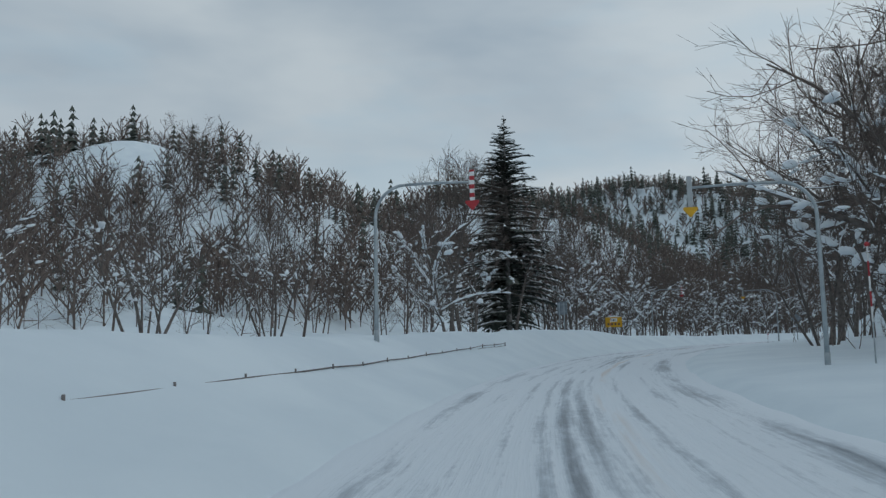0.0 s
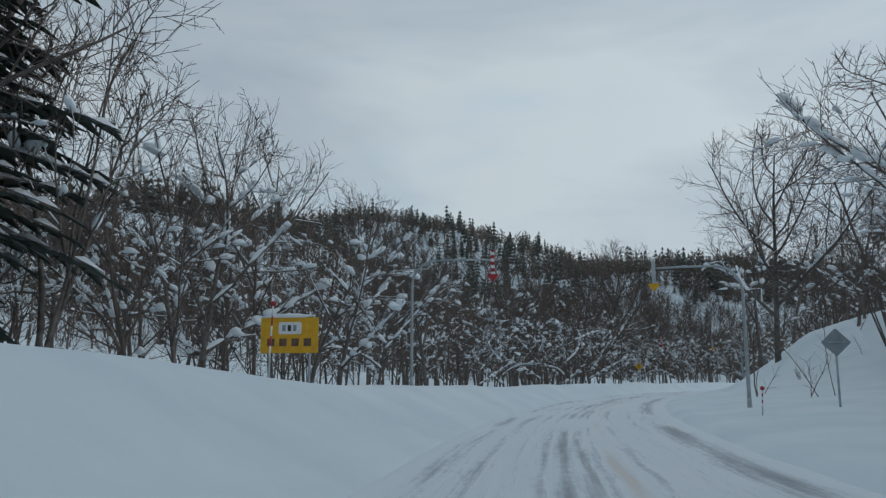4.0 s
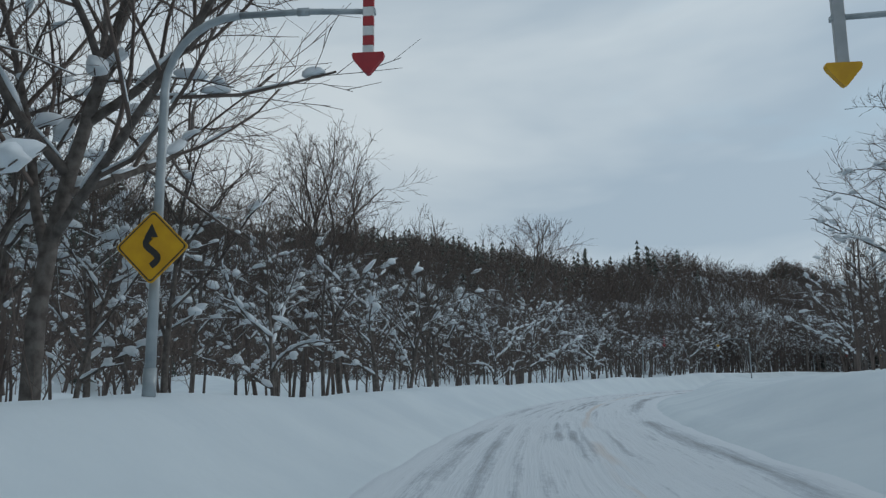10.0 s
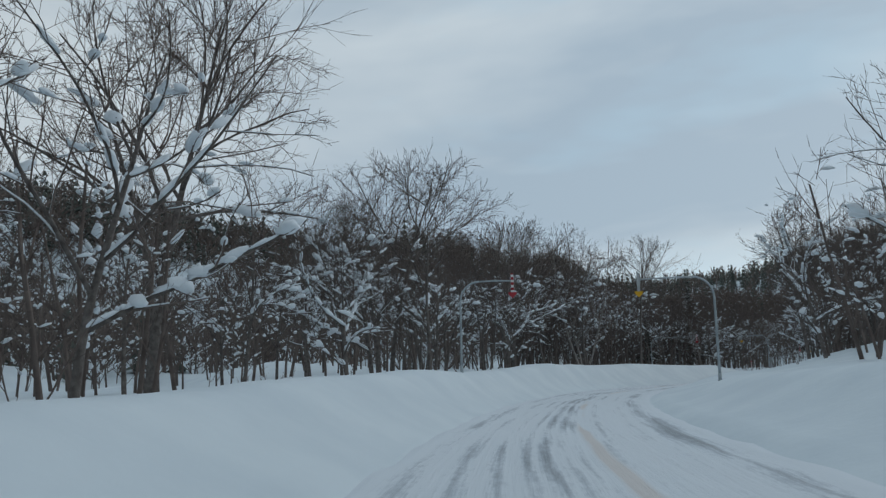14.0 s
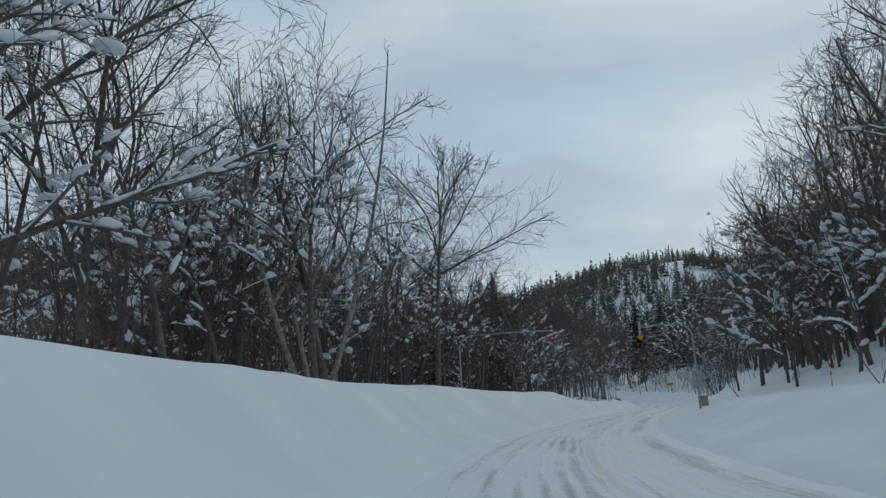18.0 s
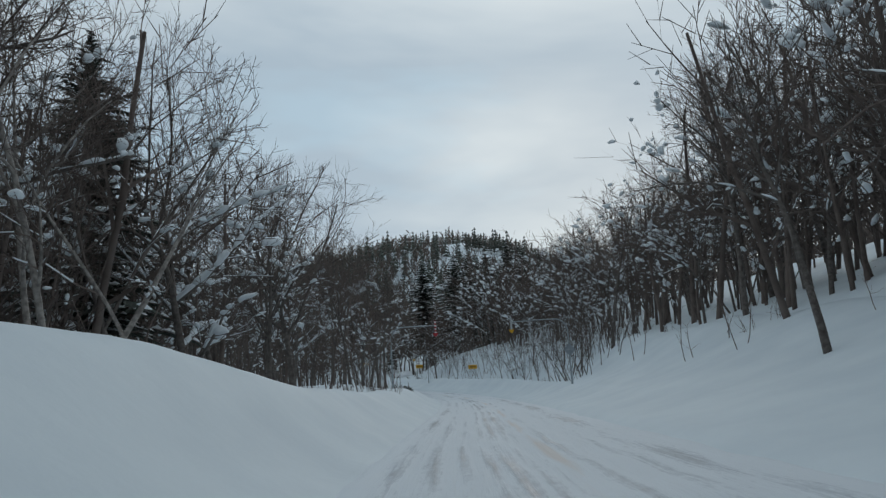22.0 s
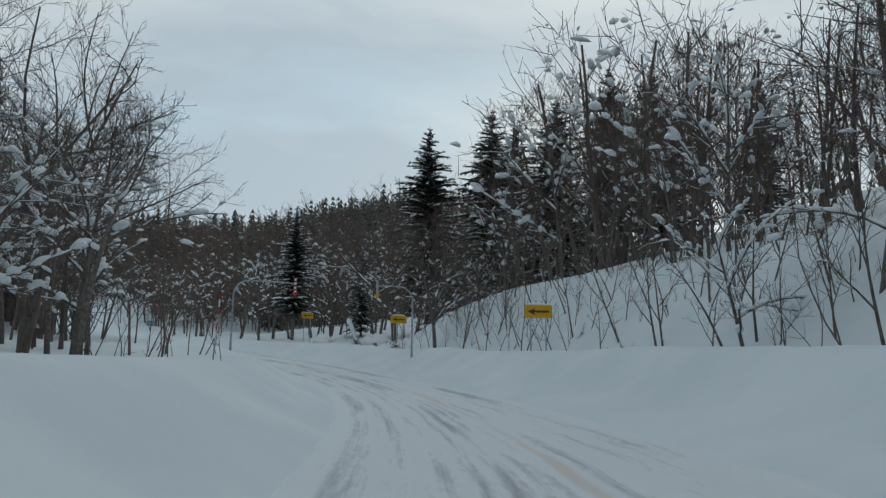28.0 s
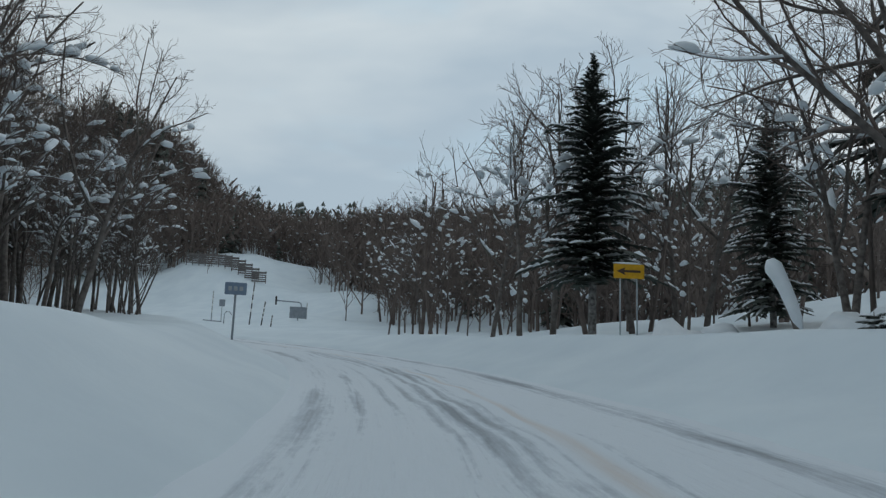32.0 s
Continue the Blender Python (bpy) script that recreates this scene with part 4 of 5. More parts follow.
FIRS = [(*at(343.5, -15.5), 1, 0.5, "low dark fir standing among bare trees behind the bank"),
        (*at(75.5, -16.3), 0, 0.98, "tall dark fir with drooping snow-dusted branches"),
        (*at(366, -15.5), 1, 0.95, "dark fir behind snow-laden leafless trees"),
        (416.0, 168.8, 1, 1.4, "tall dark fir standing clear of the slope wood"),
        (410.3, 162.0, 1, 1.38, "dark fir on the slope with snow on its sprays"),
        (414.6, 158.6, 1, 1.3, "dark fir on the wooded slope"),
        (406.4, 155.5, 1, 1.3, "dark fir on the slope with snow on its sprays"),
        (401.0, 157.5, 2, 1.3, "dark fir on the wooded slope"),
        (396.5, 152.5, 1, 1.15, "dark fir on the slope with snow on its sprays"),
        (389.8, 150.6, 2, 1.25, "dark fir on the wooded slope"),
        (*at(486, 40), 1, 1.0, "dark fir on the slope with snow on its sprays"),
        (*at(480, 44), 1, 0.95, "dark fir on the slope with snow on its sprays"),
        (425.4, 185.3, 1, 0.94, "dark fir beside the bend with snow on its sprays"),
        (419.8, 176.5, 2, 0.78, "small dense fir beside the bend"),
        (415.2, 167.7, 2, 0.9, "small dense fir beside the bend"),
        (411.4, 215.9, 1, 0.76, "dark fir on the steep hill"),
        (414.2, 221.5, 2, 0.9, "dark fir on the steep hill"),
]
for x, y, n, size, label in FIRS:
    plant(FIR[n], x, y, (0 if n == 0 else x * 7 % 360), size, label, "fir", name="fir")
plant(GROWN["spreading"][0], 405.3, 172.6, 20, 1, "leafless tree leaning over the verge with snowy boughs")
plant(GROWN["upright"][1], 414.2, 174.2, 20, 0.72, "slim leafless tree behind the verge")
plant(GROWN["slim"][0], 426.6, 189.6, 210, 1.27, "tall leafless tree with a fine crown beside the firs")
plant(GROWN["slim"][1], 430.9, 188.5, 265, 1.37, "tall leafless tree with a fine crown beside the firs")
plant(GROWN["slim"][4], 433.5, 183.7, 40, 1.19, "tall leafless tree with a fine crown beside the firs")
plant(GROWN["slim"][1], 431.7, 180.9, 115, 1.35, "tall leafless tree with a fine crown beside the firs")
plant(GROWN["slim"][4], 425.7, 179.4, 160, 0.91, "tall leafless tree with a fine crown beside the firs")
plant(GROWN["slim"][4], 434.9, 193.5, 160, 0.95, "tall leafless tree with a fine crown beside the firs")
plant(GROWN["slim"][4], 411.3, 174.7, 40, 0.75, "tall leafless tree with a fine crown beside the firs")

# the nearer wood: separate trees
rng = np.random.default_rng(5)
taken = [at(s, d) for _, _, s, d, *_ in SINGLE] + [(f[0], f[1]) for f in FIRS]
near_wood = []


def clear(x, y, gap):
    return all((x - u) ** 2 + (y - v) ** 2 > gap * gap for u, v in taken)


def open_ground(s, d):
    """Stretches without trees near the road."""
    if d > 0 and s < 52:
        return d < 20
    if d > 0 and 176 < s < 252:
        return d < 17
    if d < 0 and s > 470 and d > (-13 if s < 500 else -20):
        return True
    if d > 0 and s > 506:
        return d < 14
    if 395 < s <= 506 and d > 0:
        return d < (14.5 if s < 485 else 19) and (s * 7.3) % 1 < 0.94
    if 338 < s <= 395 and d > 0:
        return d < 16.5 and (s * 7.3) % 1 < 0.9
    if 250 < s < 300 and d > 0:
        return d < 24 and (s * 5.7 + d) % 1 < 0.5
    return False


while len(near_wood) < 255:
    s = rng.uniform(0, 560)
    d = -rng.uniform(8.6, 24)
    if rng.random() < 0.4:
        d = rng.uniform(9.5, 24)
        s = rng.uniform(290, 500) if rng.random() < 0.68 else s
        d = rng.uniform(12, 27) if s > 290 else d
    if s < 82 and d < 0 and (d > -20 or rng.random() < 0.6):
        continue
    if open_ground(s, d):
        continue
    x, y = at(s, d)
    if any(((x - u) / a) ** 2 + ((y - v) / b) ** 2 < 1.2 for u, v, a, b in BALD):
        continue
    if clear(x, y, 2.6):
        taken.append((x, y))
        near_wood.append((x, y, s, d))
LABELS = {"slim": "slim leafless tree with lumps of snow", "loaded": "leafless tree with snow pads on its boughs", "multi": "many-stemmed leafless shrubby tree with snow lumps"}
for n, (x, y, s, d) in enumerate(near_wood):
    kind = "slim" if n % 9 < 7 else ("loaded", "multi")[n % 2]
    size = (0.62 + 0.6 * rng.random()) * ((0.8 if 225 < s < 300 else 1.05) if d > 0 else float(np.interp(s, [60, 68, 95, 105, 128, 140, 195, 205, 255, 275], [0.6, 0.85, 0.85, 0.72, 0.72, 0.92, 0.92, 0.75, 0.75, 1.0]))) * (0.86 if s > 395 and d > 12 else 1.0) * (0.55 if 440 < s < 492 and -15 < d < 0 else 1.0)
    plant(GROWN[kind][n % len(GROWN[kind])], x, y, rng.random() * 360, size, LABELS[kind], group="roadside wood", name={"slim": "slender_tree", "loaded": "tree", "multi": "shrub_tree"}[kind])

# wood on the rise behind the last bend's bank
bend_rng = np.random.default_rng(91)
stood = 0
while stood < 82:
    s, d = (bend_rng.uniform(497, 543), -(8.6 + 13.5 * bend_rng.random())) if stood < 64 else (bend_rng.uniform(524, 546), -bend_rng.uniform(6.2, 9))
    x, y = at(s, d)
    if clear(x, y, 1.1):
        taken.append((x, y))
        kind = "multi" if stood % 6 == 5 else "slim"
        plant(GROWN[kind][stood % len(GROWN[kind])], x, y, bend_rng.random() * 360, float(np.interp(d, [-21, -13, -8.6], [1.0, 0.85, 0.6])) * bend_rng.uniform(0.85, 1.1), LABELS[kind], group="wood behind the bend", name={"slim": "slender_tree", "multi": "shrub_tree"}[kind])
        stood += 1

# young trees with thin bent stems on the open slope
young = 0
while young < 170:
    s, d = rng.uniform(398, 492), rng.uniform(9.8, 15.5)
    x, y = at(s, d)
    if clear(x, y, 0.9):
        taken.append((x, y))
        plant(GROWN["young"][young % 4], x, y, rng.random() * 360, rng.uniform(0.38, 0.85), "thin young leafless tree on the open snow slope", group="young trees on the slope", name="young_tree")
        young += 1

# the deeper wood and the wooded hills, joined
def scatter(pieces, xs, ys, turns, sizes, pick, dz=-0.3):
    """Copies of small (verts, faces) pieces set on the land, as one (verts, faces)."""
    zs = land(xs, ys) + dz
    verts, faces, base = [], [], 0
    for n, (v, f) in enumerate(pieces):
        ids = np.flatnonzero(pick == n)
        if not len(ids) or not len(v):
            continue
        c, s = np.cos(turns[ids])[:, None], np.sin(turns[ids])[:, None]
        k = sizes[ids][:, None]
        px = (v[None, :, 0] * c - v[None, :, 1] * s) * k + xs[ids][:, None]
        py = (v[None, :, 0] * s + v[None, :, 1] * c) * k + ys[ids][:, None]
        pz = v[None, :, 2] * k + zs[ids][:, None]
        verts.append(np.stack([px, py, pz], 2).reshape(-1, 3))
        faces.append((f[None] + (np.arange(len(ids)) * len(v))[:, None, None] + base).reshape(-1, f.shape[1]))
        base += len(ids) * len(v)
    return np.concatenate(verts), np.concatenate(faces)


def far_fir(seed, height, width, tiers=8, k=6):
    rg = np.random.default_rng(seed)
    verts, faces = [], []
    for w in range(tiers):
        f = 0.06 + 0.9 * w / tiers
        r = width * (1 - f) ** 0.85 + 0.12
        z = height * f
        b = len(verts)
        verts.append((0, 0, z + height * 0.13))
        for j in range(k):
            a = j * 6.283 / k + w
            g = r * (0.6 + 0.6 * rg.random())
            verts.append((math.cos(a) * g, math.sin(a) * g, z - height * 0.035 * rg.random()))
            a += 3.14 / k
            verts.append((math.cos(a) * r * 0.42, math.sin(a) * r * 0.42, z + height * 0.03))
        for j in range(2 * k):
            faces.append((b, b + 1 + j, b + 1 + (j + 1) % (2 * k)))
    return np.array(verts), np.array(faces)


def far_snow(seed, height, width, count, low, high):
    rg = np.random.default_rng(seed)
    spots = []
    for n in range(count):
        f, a = rg.uniform(low, high), rg.random() * 6.28
        r = width * (1 - 0.8 * f) * rg.uniform(0.25, 0.95)
        g = rg.uniform(0.14, 0.36)
        spots.append(((math.cos(a) * r, math.sin(a) * r, height * f), (math.cos(a), math.sin(a), 0.2), g * rg.uniform(1, 2), g, g * 0.6))
    return lumps(spots, rg, 0)


def stuff(name, data, mat, label, category):
    return tagged(new(name, mesh_np(name, *data, mat)), label, category, kind="stuff")


# deeper wood, 15 to 70 m off the road
def brush_tree(seed, height, limbs, r):
    """A dense leafless tree of the deeper wood."""
    t, c, w = bare_tree(seed, height, 0.7, 0.22, limbs, (4, 0, 0), 9, 0.1, r * 0.8, load_top=0.85, detail=1, ridge=0.3, chunk=1.6, dust=0.0)
    rg = np.random.default_rng(seed)
    segs = [limb(rg, np.array((0, 0, -0.6)), unit(np.array((rg.normal() * 0.1, rg.normal() * 0.1, 1))), height * 0.85, height * 0.011, 5, 0.04, 0.05, [])]
    big = [(*a[0], *b[0], a[2], b[2]) for a, b in zip(segs[0], segs[0][1:])]
    p, d, q = [np.stack(v) for v in zip(*segs[0])]
    pts, ways, rad = p[None], d[None], q[None]
    p, d, q, f, own = shoots(rg, pts, ways, rad, limbs, 0.2, 0.75)
    ln = height * (0.40 - 0.2 * f)
    pts, ways, rad, one = spray(rg, p, d, ln, q * 0.5, 3, 0.06, 0.1, 0.4)
    p, d, q, f, own = shoots(rg, pts, ways, rad, 5, 0.2, 0.7)
    ln = ln[own] * 0.5
    pts, ways, rad, two = spray(rg, p, d, ln, np.maximum(q * 0.5, r), 1, 0.08, 0.08, 0.6)
    p, d, q, f, own = shoots(rg, pts, ways, rad, 2, 0.3, 0.6)
    three = spray(rg, p, d, ln[own] * 0.6, np.full(len(p), r), 1, 0.1, 0.1, 0.5)[3]
    return tubes(big, 5), ribbons(np.concatenate([one, two, three]), rg), w


xs, ys = [], []
cell = {}
while len(xs) < 1600:
    s = rng.uniform(-10, 620)
    d = -(14.5 + 58 * rng.random() ** 1.6) if rng.random() < 0.56 else 16.5 + 46 * rng.random() ** 1.6
    if open_ground(s, d) or (s < 82 and d < 0 and rng.random() < 0.7):
        continue
    x, y = at(s, d)
    if any(((x - u) / a) ** 2 + ((y - v) / b) ** 2 < 1 for u, v, a, b in BALD):
        continue
    key = (int(x // 1.6), int(y // 1.6))
    if key in cell:
        continue
    cell[key] = 1
    xs.append(x)
    ys.append(y)
while len(xs) < 1860:
    x, y = at(rng.uniform(300, 500), rng.uniform(15.5, 36))
    if (int(x // 1.4), int(y // 1.4)) not in cell:
        cell[int(x // 1.4), int(y // 1.4)] = 1
        xs.append(x)
        ys.append(y)
while len(xs) < 2060:
    x, y = at(rng.uniform(306, 376), -rng.uniform(13, 30))
    if (int(x // 1.4), int(y // 1.4)) not in cell:
        cell[int(x // 1.4), int(y // 1.4)] = 1
        xs.append(x)
        ys.append(y)
xs, ys = np.array(xs), np.array(ys)
LIGHT = [brush_tree(200 + n, 9.5 + n * 1.0, 8, 0.019) for n in range(6)]
turns, sizes, pick = rng.random(len(xs)) * 6.28, rng.uniform(0.65, 1.25, len(xs)), rng.integers(0, 6, len(xs))
ds, dd = along(xs, ys)
sizes = sizes * np.where(dd < 0, np.interp(ds, [60, 75, 110, 130, 145, 195, 210, 255, 280], [0.55, 0.75, 0.75, 0.75, 0.95, 0.95, 0.8, 0.8, 1.0]), 1.0) * np.where((ds > 335) & (ds < 490) & (dd > 14), 1.2, 1.0)
wood = joined(scatter([t[0] for t in LIGHT], xs, ys, turns, sizes, pick), scatter([t[1] for t in LIGHT], xs, ys, turns, sizes, pick))
stuff("deep_wood", wood, TWIG, "dense leafless wood behind the roadside trees", "wood")
stuff("wood_snow", scatter([t[2] for t in LIGHT], xs, ys, turns, sizes, pick), CLUMP, "snow lumps caught in the branches of the wood", "snow")

# hills
def far_tree(seed, height, arms, subs, r):
    rg = np.random.default_rng(seed)
    segs = [(0, 0, -1, 0, 0, height * 0.8, 0.12, 0.05)]
    for n in range(arms):
        f = 0.15 + 0.8 * n / arms
        a, ln = n * 2.4, height * (0.46 - 0.32 * f)
        p = np.array((0, 0, height * f * 0.8))
        q = p + ln * unit(np.array((math.cos(a) * 0.66, math.sin(a) * 0.66, 0.8)))
        segs.append((*p, *q, r * 1.6, r * 0.8))
        for m in range(subs):
            b = p + (q - p) * (0.3 + 0.7 * m / subs)
            e = b + unit((q - p) / ln + rg.normal(size=3) * 0.6 + np.array((0, 0, 0.3))) * ln * 0.45
            segs.append((*b, *e, r, r * 0.5))
    return ribbons(segs, rg)


def cover(count, x0, x1, y0, y1, accept, arms, subs, r, fir_share, fir_size, tag):
    """Woods over a stretch of hills, as four joined meshes."""
    xs, ys = rng.uniform(x0, x1, count), rng.uniform(y0, y1, count)
    hs, hd = along(xs, ys)
    bald = waves(xs, ys, 60, 31) > 1.9
    for u, v, a, b in BALD:
        bald |= ((xs - u) / a) ** 2 + ((ys - v) / b) ** 2 < 1 + 0.4 * waves(xs, ys, 14, 33)
    keep = accept(xs, ys, hs, hd) & ~bald
    xs, ys = xs[keep], ys[keep]
    hz = hills(xs, ys)
    clump = waves(xs, ys, 45, 41) * 0.5 + waves(xs, ys, 15, 42) * 0.4
    fir = rng.random(len(xs)) < fir_share * np.clip(smooth(hz, 18, 60) * 1.6 + 0.12, 0, 1) * (1 + clump)
    turns, sizes = rng.random(len(xs)) * 6.28, rng.uniform(0.55, 1.2, len(xs)) * (1 + fir * rng.uniform(-0.5, 0.2, len(xs)))
    pick = rng.integers(0, 5, len(xs))
    a = ~fir
    bare = [far_tree(300 + n, 10 + n, arms, subs, r) for n in range(5)]
    stuff("hill_wood", scatter(bare, xs[a], ys[a], turns[a], sizes[a], pick[a]), TWIG, "leafless woods covering the " + tag, "wood")
    stuff("hill_wood_snow", scatter([far_snow(340 + n, 10 + n, 3.0, 2, 0.12, 0.7) for n in range(5)], xs[a], ys[a], turns[a], sizes[a], pick[a]), CLUMP, "snow caught in the woods of the " + tag, "snow")
    pick = rng.integers(0, 4, len(xs))
    a = fir
    firs = [far_fir(320 + n, 10 + 1.6 * n, 2.8 + 0.35 * n, 8 if subs > 2 else 6, 6 if subs > 2 else 5) for n in range(4)]
    stuff("hill_firs", scatter(firs, xs[a], ys[a], turns[a], sizes[a] * fir_size, pick[a]), NEEDLE, "dark firs along the ridges of the " + tag, "firs")
    stuff("hill_fir_snow", scatter([far_snow(360 + n, 10 + 1.6 * n, 2.9 + 0.3 * n, 8 if subs > 1 else 5, 0.1, 0.92) for n in range(4)], xs[a], ys[a], turns[a], sizes[a] * fir_size, pick[a]), CLUMP, "snow on the firs of the " + tag, "snow")
    return len(xs)


def near_hill(x, y, s, d):
    return ((d < -58) & (d > -190)) | ((d > 50) & (d < 100)) | ((s > 530) & (d > 45) & (d < 100))


def far_hill(x, y, s, d):
    ahead = (x > 420) & (d > 40) & (y > -60)
    return ((d < -190) | ahead | (s > 640)) & (hills(x, y) > 6) & (y < 640)


cover(30000, -200, 640, -60, 420, lambda x, y, s, d: near_hill(x, y, s, d), 8, 2, 0.10, 0.34, 0.8, "nearer hills")
cover(8200, 395, 570, 185, 395, lambda x, y, s, d: (s > 495) & (((d < -13) & (d > -150)) | ((d > 32) & (s > 525))), 11, 3, 0.045, 0.03, 0.9, "steep hill at the bend")
cover(52000, -260, 960, -120, 640, lambda x, y, s, d: far_hill(x, y, s, d), 6, 1, 0.2, 0.5, 0.95, "far hills")

# ---- road furniture ----


def spot(s, d, up=0.0, turn=0.0):
    """A pose beside the road: local y runs along the road, x to the right."""
    x, y = at(s, d)
    return pose(float(x), float(y), float(land(x, y)[0]) + up, 0, 0, -math.degrees(float(np.interp(s, LINE_S, LINE_H))) + turn)


def spot_xy(x, y, heading):
    return pose(x, y, float(land(x, y)[0]), 0, 0, -heading)


def box_bm(w, d, h, bevel=0.004, centre=(0, 0, 0)):
    bm = bmesh.new()
    bmesh.ops.create_cube(bm, size=1.0, matrix=Matrix.Translation(centre) @ Matrix.Diagonal((w, d, h, 1)))
    if bevel:
        bmesh.ops.bevel(bm, geom=bm.edges[:], offset=bevel, segments=1, affect="EDGES")
    return bm


def rod_bm(points, radii, sides=10):
    """A round rod through points, with end caps."""
    bm = bmesh.new()
    rings = []
    pts = [Vector(p) for p in points]
    for i, p in enumerate(pts):
        d = (pts[min(i + 1, len(pts) - 1)] - pts[max(i - 1, 0)]).normalized()
        u = d.cross(Vector((0, 1, 0.01))).normalized()
        v = d.cross(u)
        r = radii[i] if isinstance(radii, (list, tuple)) else radii
        rings.append([bm.verts.new(p + (u * math.cos(a) + v * math.sin(a)) * r) for a in (k * 2 * math.pi / sides for k in range(sides))])
    for a, b in zip(rings, rings[1:]):
        for k in range(sides):
            bm.faces.new((a[k], a[(k + 1) % sides], b[(k + 1) % sides], b[k]))
    bm.faces.new(rings[0])
    bm.faces.new(rings[-1][::-1])
    return bm


def plate_bm(outline, thick):
    """A flat board in the xz plane, thick along y."""
    bm = bmesh.new()
    face = bm.faces.new([bm.verts.new((x, -thick / 2, z)) for x, z in outline])
    moved = bmesh.ops.extrude_face_region(bm, geom=[face])
    bmesh.ops.translate(bm, verts=[e for e in moved["geom"] if isinstance(e, bmesh.types.BMVert)], vec=(0, thick, 0))
    return bm


def snow_cap(name, parent, place, size, seed=1, along_x=True):
    rg = np.random.default_rng(seed)
    me = mesh_np(name, *lumps([(place, (1, 0, 0) if along_x else (0, 1, 0), size[0], size[1], size[2])], rg), CLUMP)
    return part(name, me, parent, "cap of snow")


HEAD_OUT = [(-0.20, 0.30), (0.20, 0.30), (0.215, 0.27), (0.20, 0.22), (0.03, 0.015), (0, 0), (-0.03, 0.015), (-0.20, 0.22), (-0.215, 0.27)]
BANDS = [("red", RED), ("white", WHITE)]


def arrow_marker(s, d_pole, d_arrow, red, tip=5.35):
    """An overhead arrow on a curved galvanised pole that points down at the road's edge."""
    side = 1 if d_arrow > d_pole else -1
    m = spot(s, d_pole)
    x0, y0 = at(s, d_arrow)
    rise = float(np.interp(s, GRADE_S, GRADE_Z)) - m.translation.z
    label = "curved galvanised pole with a red and white striped down arrow" if red else "curved galvanised pole with a pale down arrow and yellow head"
    ob = thing("arrow_marker", m, label, "road marker", "overhead edge arrows")
    reach = abs(d_arrow - d_pole)
    top = rise + tip + 0.92
    bend = 1.0
    pts = [(0, 0, -0.7), (0, 0, rise + 2.5), (0, 0, top - bend)]
    pts += [(side * bend * (1 - math.cos(a)), 0, top - bend + bend * math.sin(a)) for a in (math.pi / 2 * k / 7 for k in range(1, 8))]
    part("pole", from_bm("pole", rod_bm(pts, [0.075, 0.066, 0.058] + [0.052] * 7, 12), STEEL, True), ob)
    part("arm", from_bm("arm", rod_bm([(side * bend, 0, top), (side * (bend + (reach - bend) * 0.5), 0, top + 0.01), (side * (reach - 0.06), 0, top - 0.03)], [0.046, 0.042, 0.036], 10), STEEL, True), ob)
    part("joint", from_bm("joint", rod_bm([(side * (bend + (reach - bend) * 0.45), 0, top + 0.008), (side * (bend + (reach - bend) * 0.45 + 0.16), 0, top + 0.008)], 0.055, 10), STEEL, True), ob)
    part("base_collar", from_bm("base_collar", rod_bm([(0, 0, -0.1), (0, 0, 0.35)], 0.085, 12), STEEL, True), ob)
    ax = side * reach
    if red:
        for k in range(7):
            z = rise + tip + 0.27 + k * 0.135
            part("band", from_bm("band", box_bm(0.145, 0.07, 0.134, 0.006, (ax, 0, z + 0.067)), (WHITE, RED)[k % 2], False), ob)
        z_top = rise + tip + 0.27 + 7 * 0.135
        part("cap", from_bm("cap", box_bm(0.15, 0.075, 0.06, 0.01, (ax, 0, z_top + 0.03)), RED), ob)
    else:
        part("shaft", from_bm("shaft", box_bm(0.145, 0.07, 0.98, 0.008, (ax, 0, rise + tip + 0.27 + 0.49)), PALE), ob)
    head = plate_bm([(ax + x, rise + tip + z) for x, z in HEAD_OUT], 0.085)
    part("arrow_head", from_bm("arrow_head", head, RED if red else YELLOW), ob)
    part("clamp", from_bm("clamp", box_bm(0.18, 0.1, 0.07, 0.008, (ax, 0.02, top - 0.03)), STEEL), ob)
    return ob


PALE = material("pale_grey_paint", (0.42, 0.44, 0.45), 0.5, second=(0.34, 0.36, 0.37), scale=4.0)
for s, pole, arrow, red in ((24.0, -5.5, -2.35, True), (24.4, 7.7, 4.2, False), (90.4, -5.9, -2.55, True), (90.7, 7.0, 3.75, False), (156.4, -4.7, -1.95, True), (156.2, 7.0, 3.9, False), (248.2, -4.95, -2.2, True),
                            (248.4, 7.65, 4.1, False), (326.5, -8.8, -2.15, True), (327.2, 7.15, 3.75, False), (397, -5.8, -2.2, True), (396.5, 8.2, 3.8, False), (475.8, -5.3, -1.3, True), (476, 7.05, 4.45, False)):
    arrow_marker(s, pole, arrow, red, (4.95 if s > 470 else 5.5 if s > 320 else 5.3) if red else (5.35 if 320 < s < 400 else 5.1 if s > 200 else 4.8))


def ring_outline(w, h, r=0.05, n=4):
    out_ = []
    for cx, cz, a0 in ((w / 2 - r, h / 2 - r, 0), (-w / 2 + r, h / 2 - r, 90), (-w / 2 + r, -h / 2 + r, 180), (w / 2 - r, -h / 2 + r, 270)):
        out_ += [(cx + r * math.cos(radians(a0 + 90 * k / n)), cz + r * math.sin(radians(a0 + 90 * k / n))) for k in range(n + 1)]
    return out_


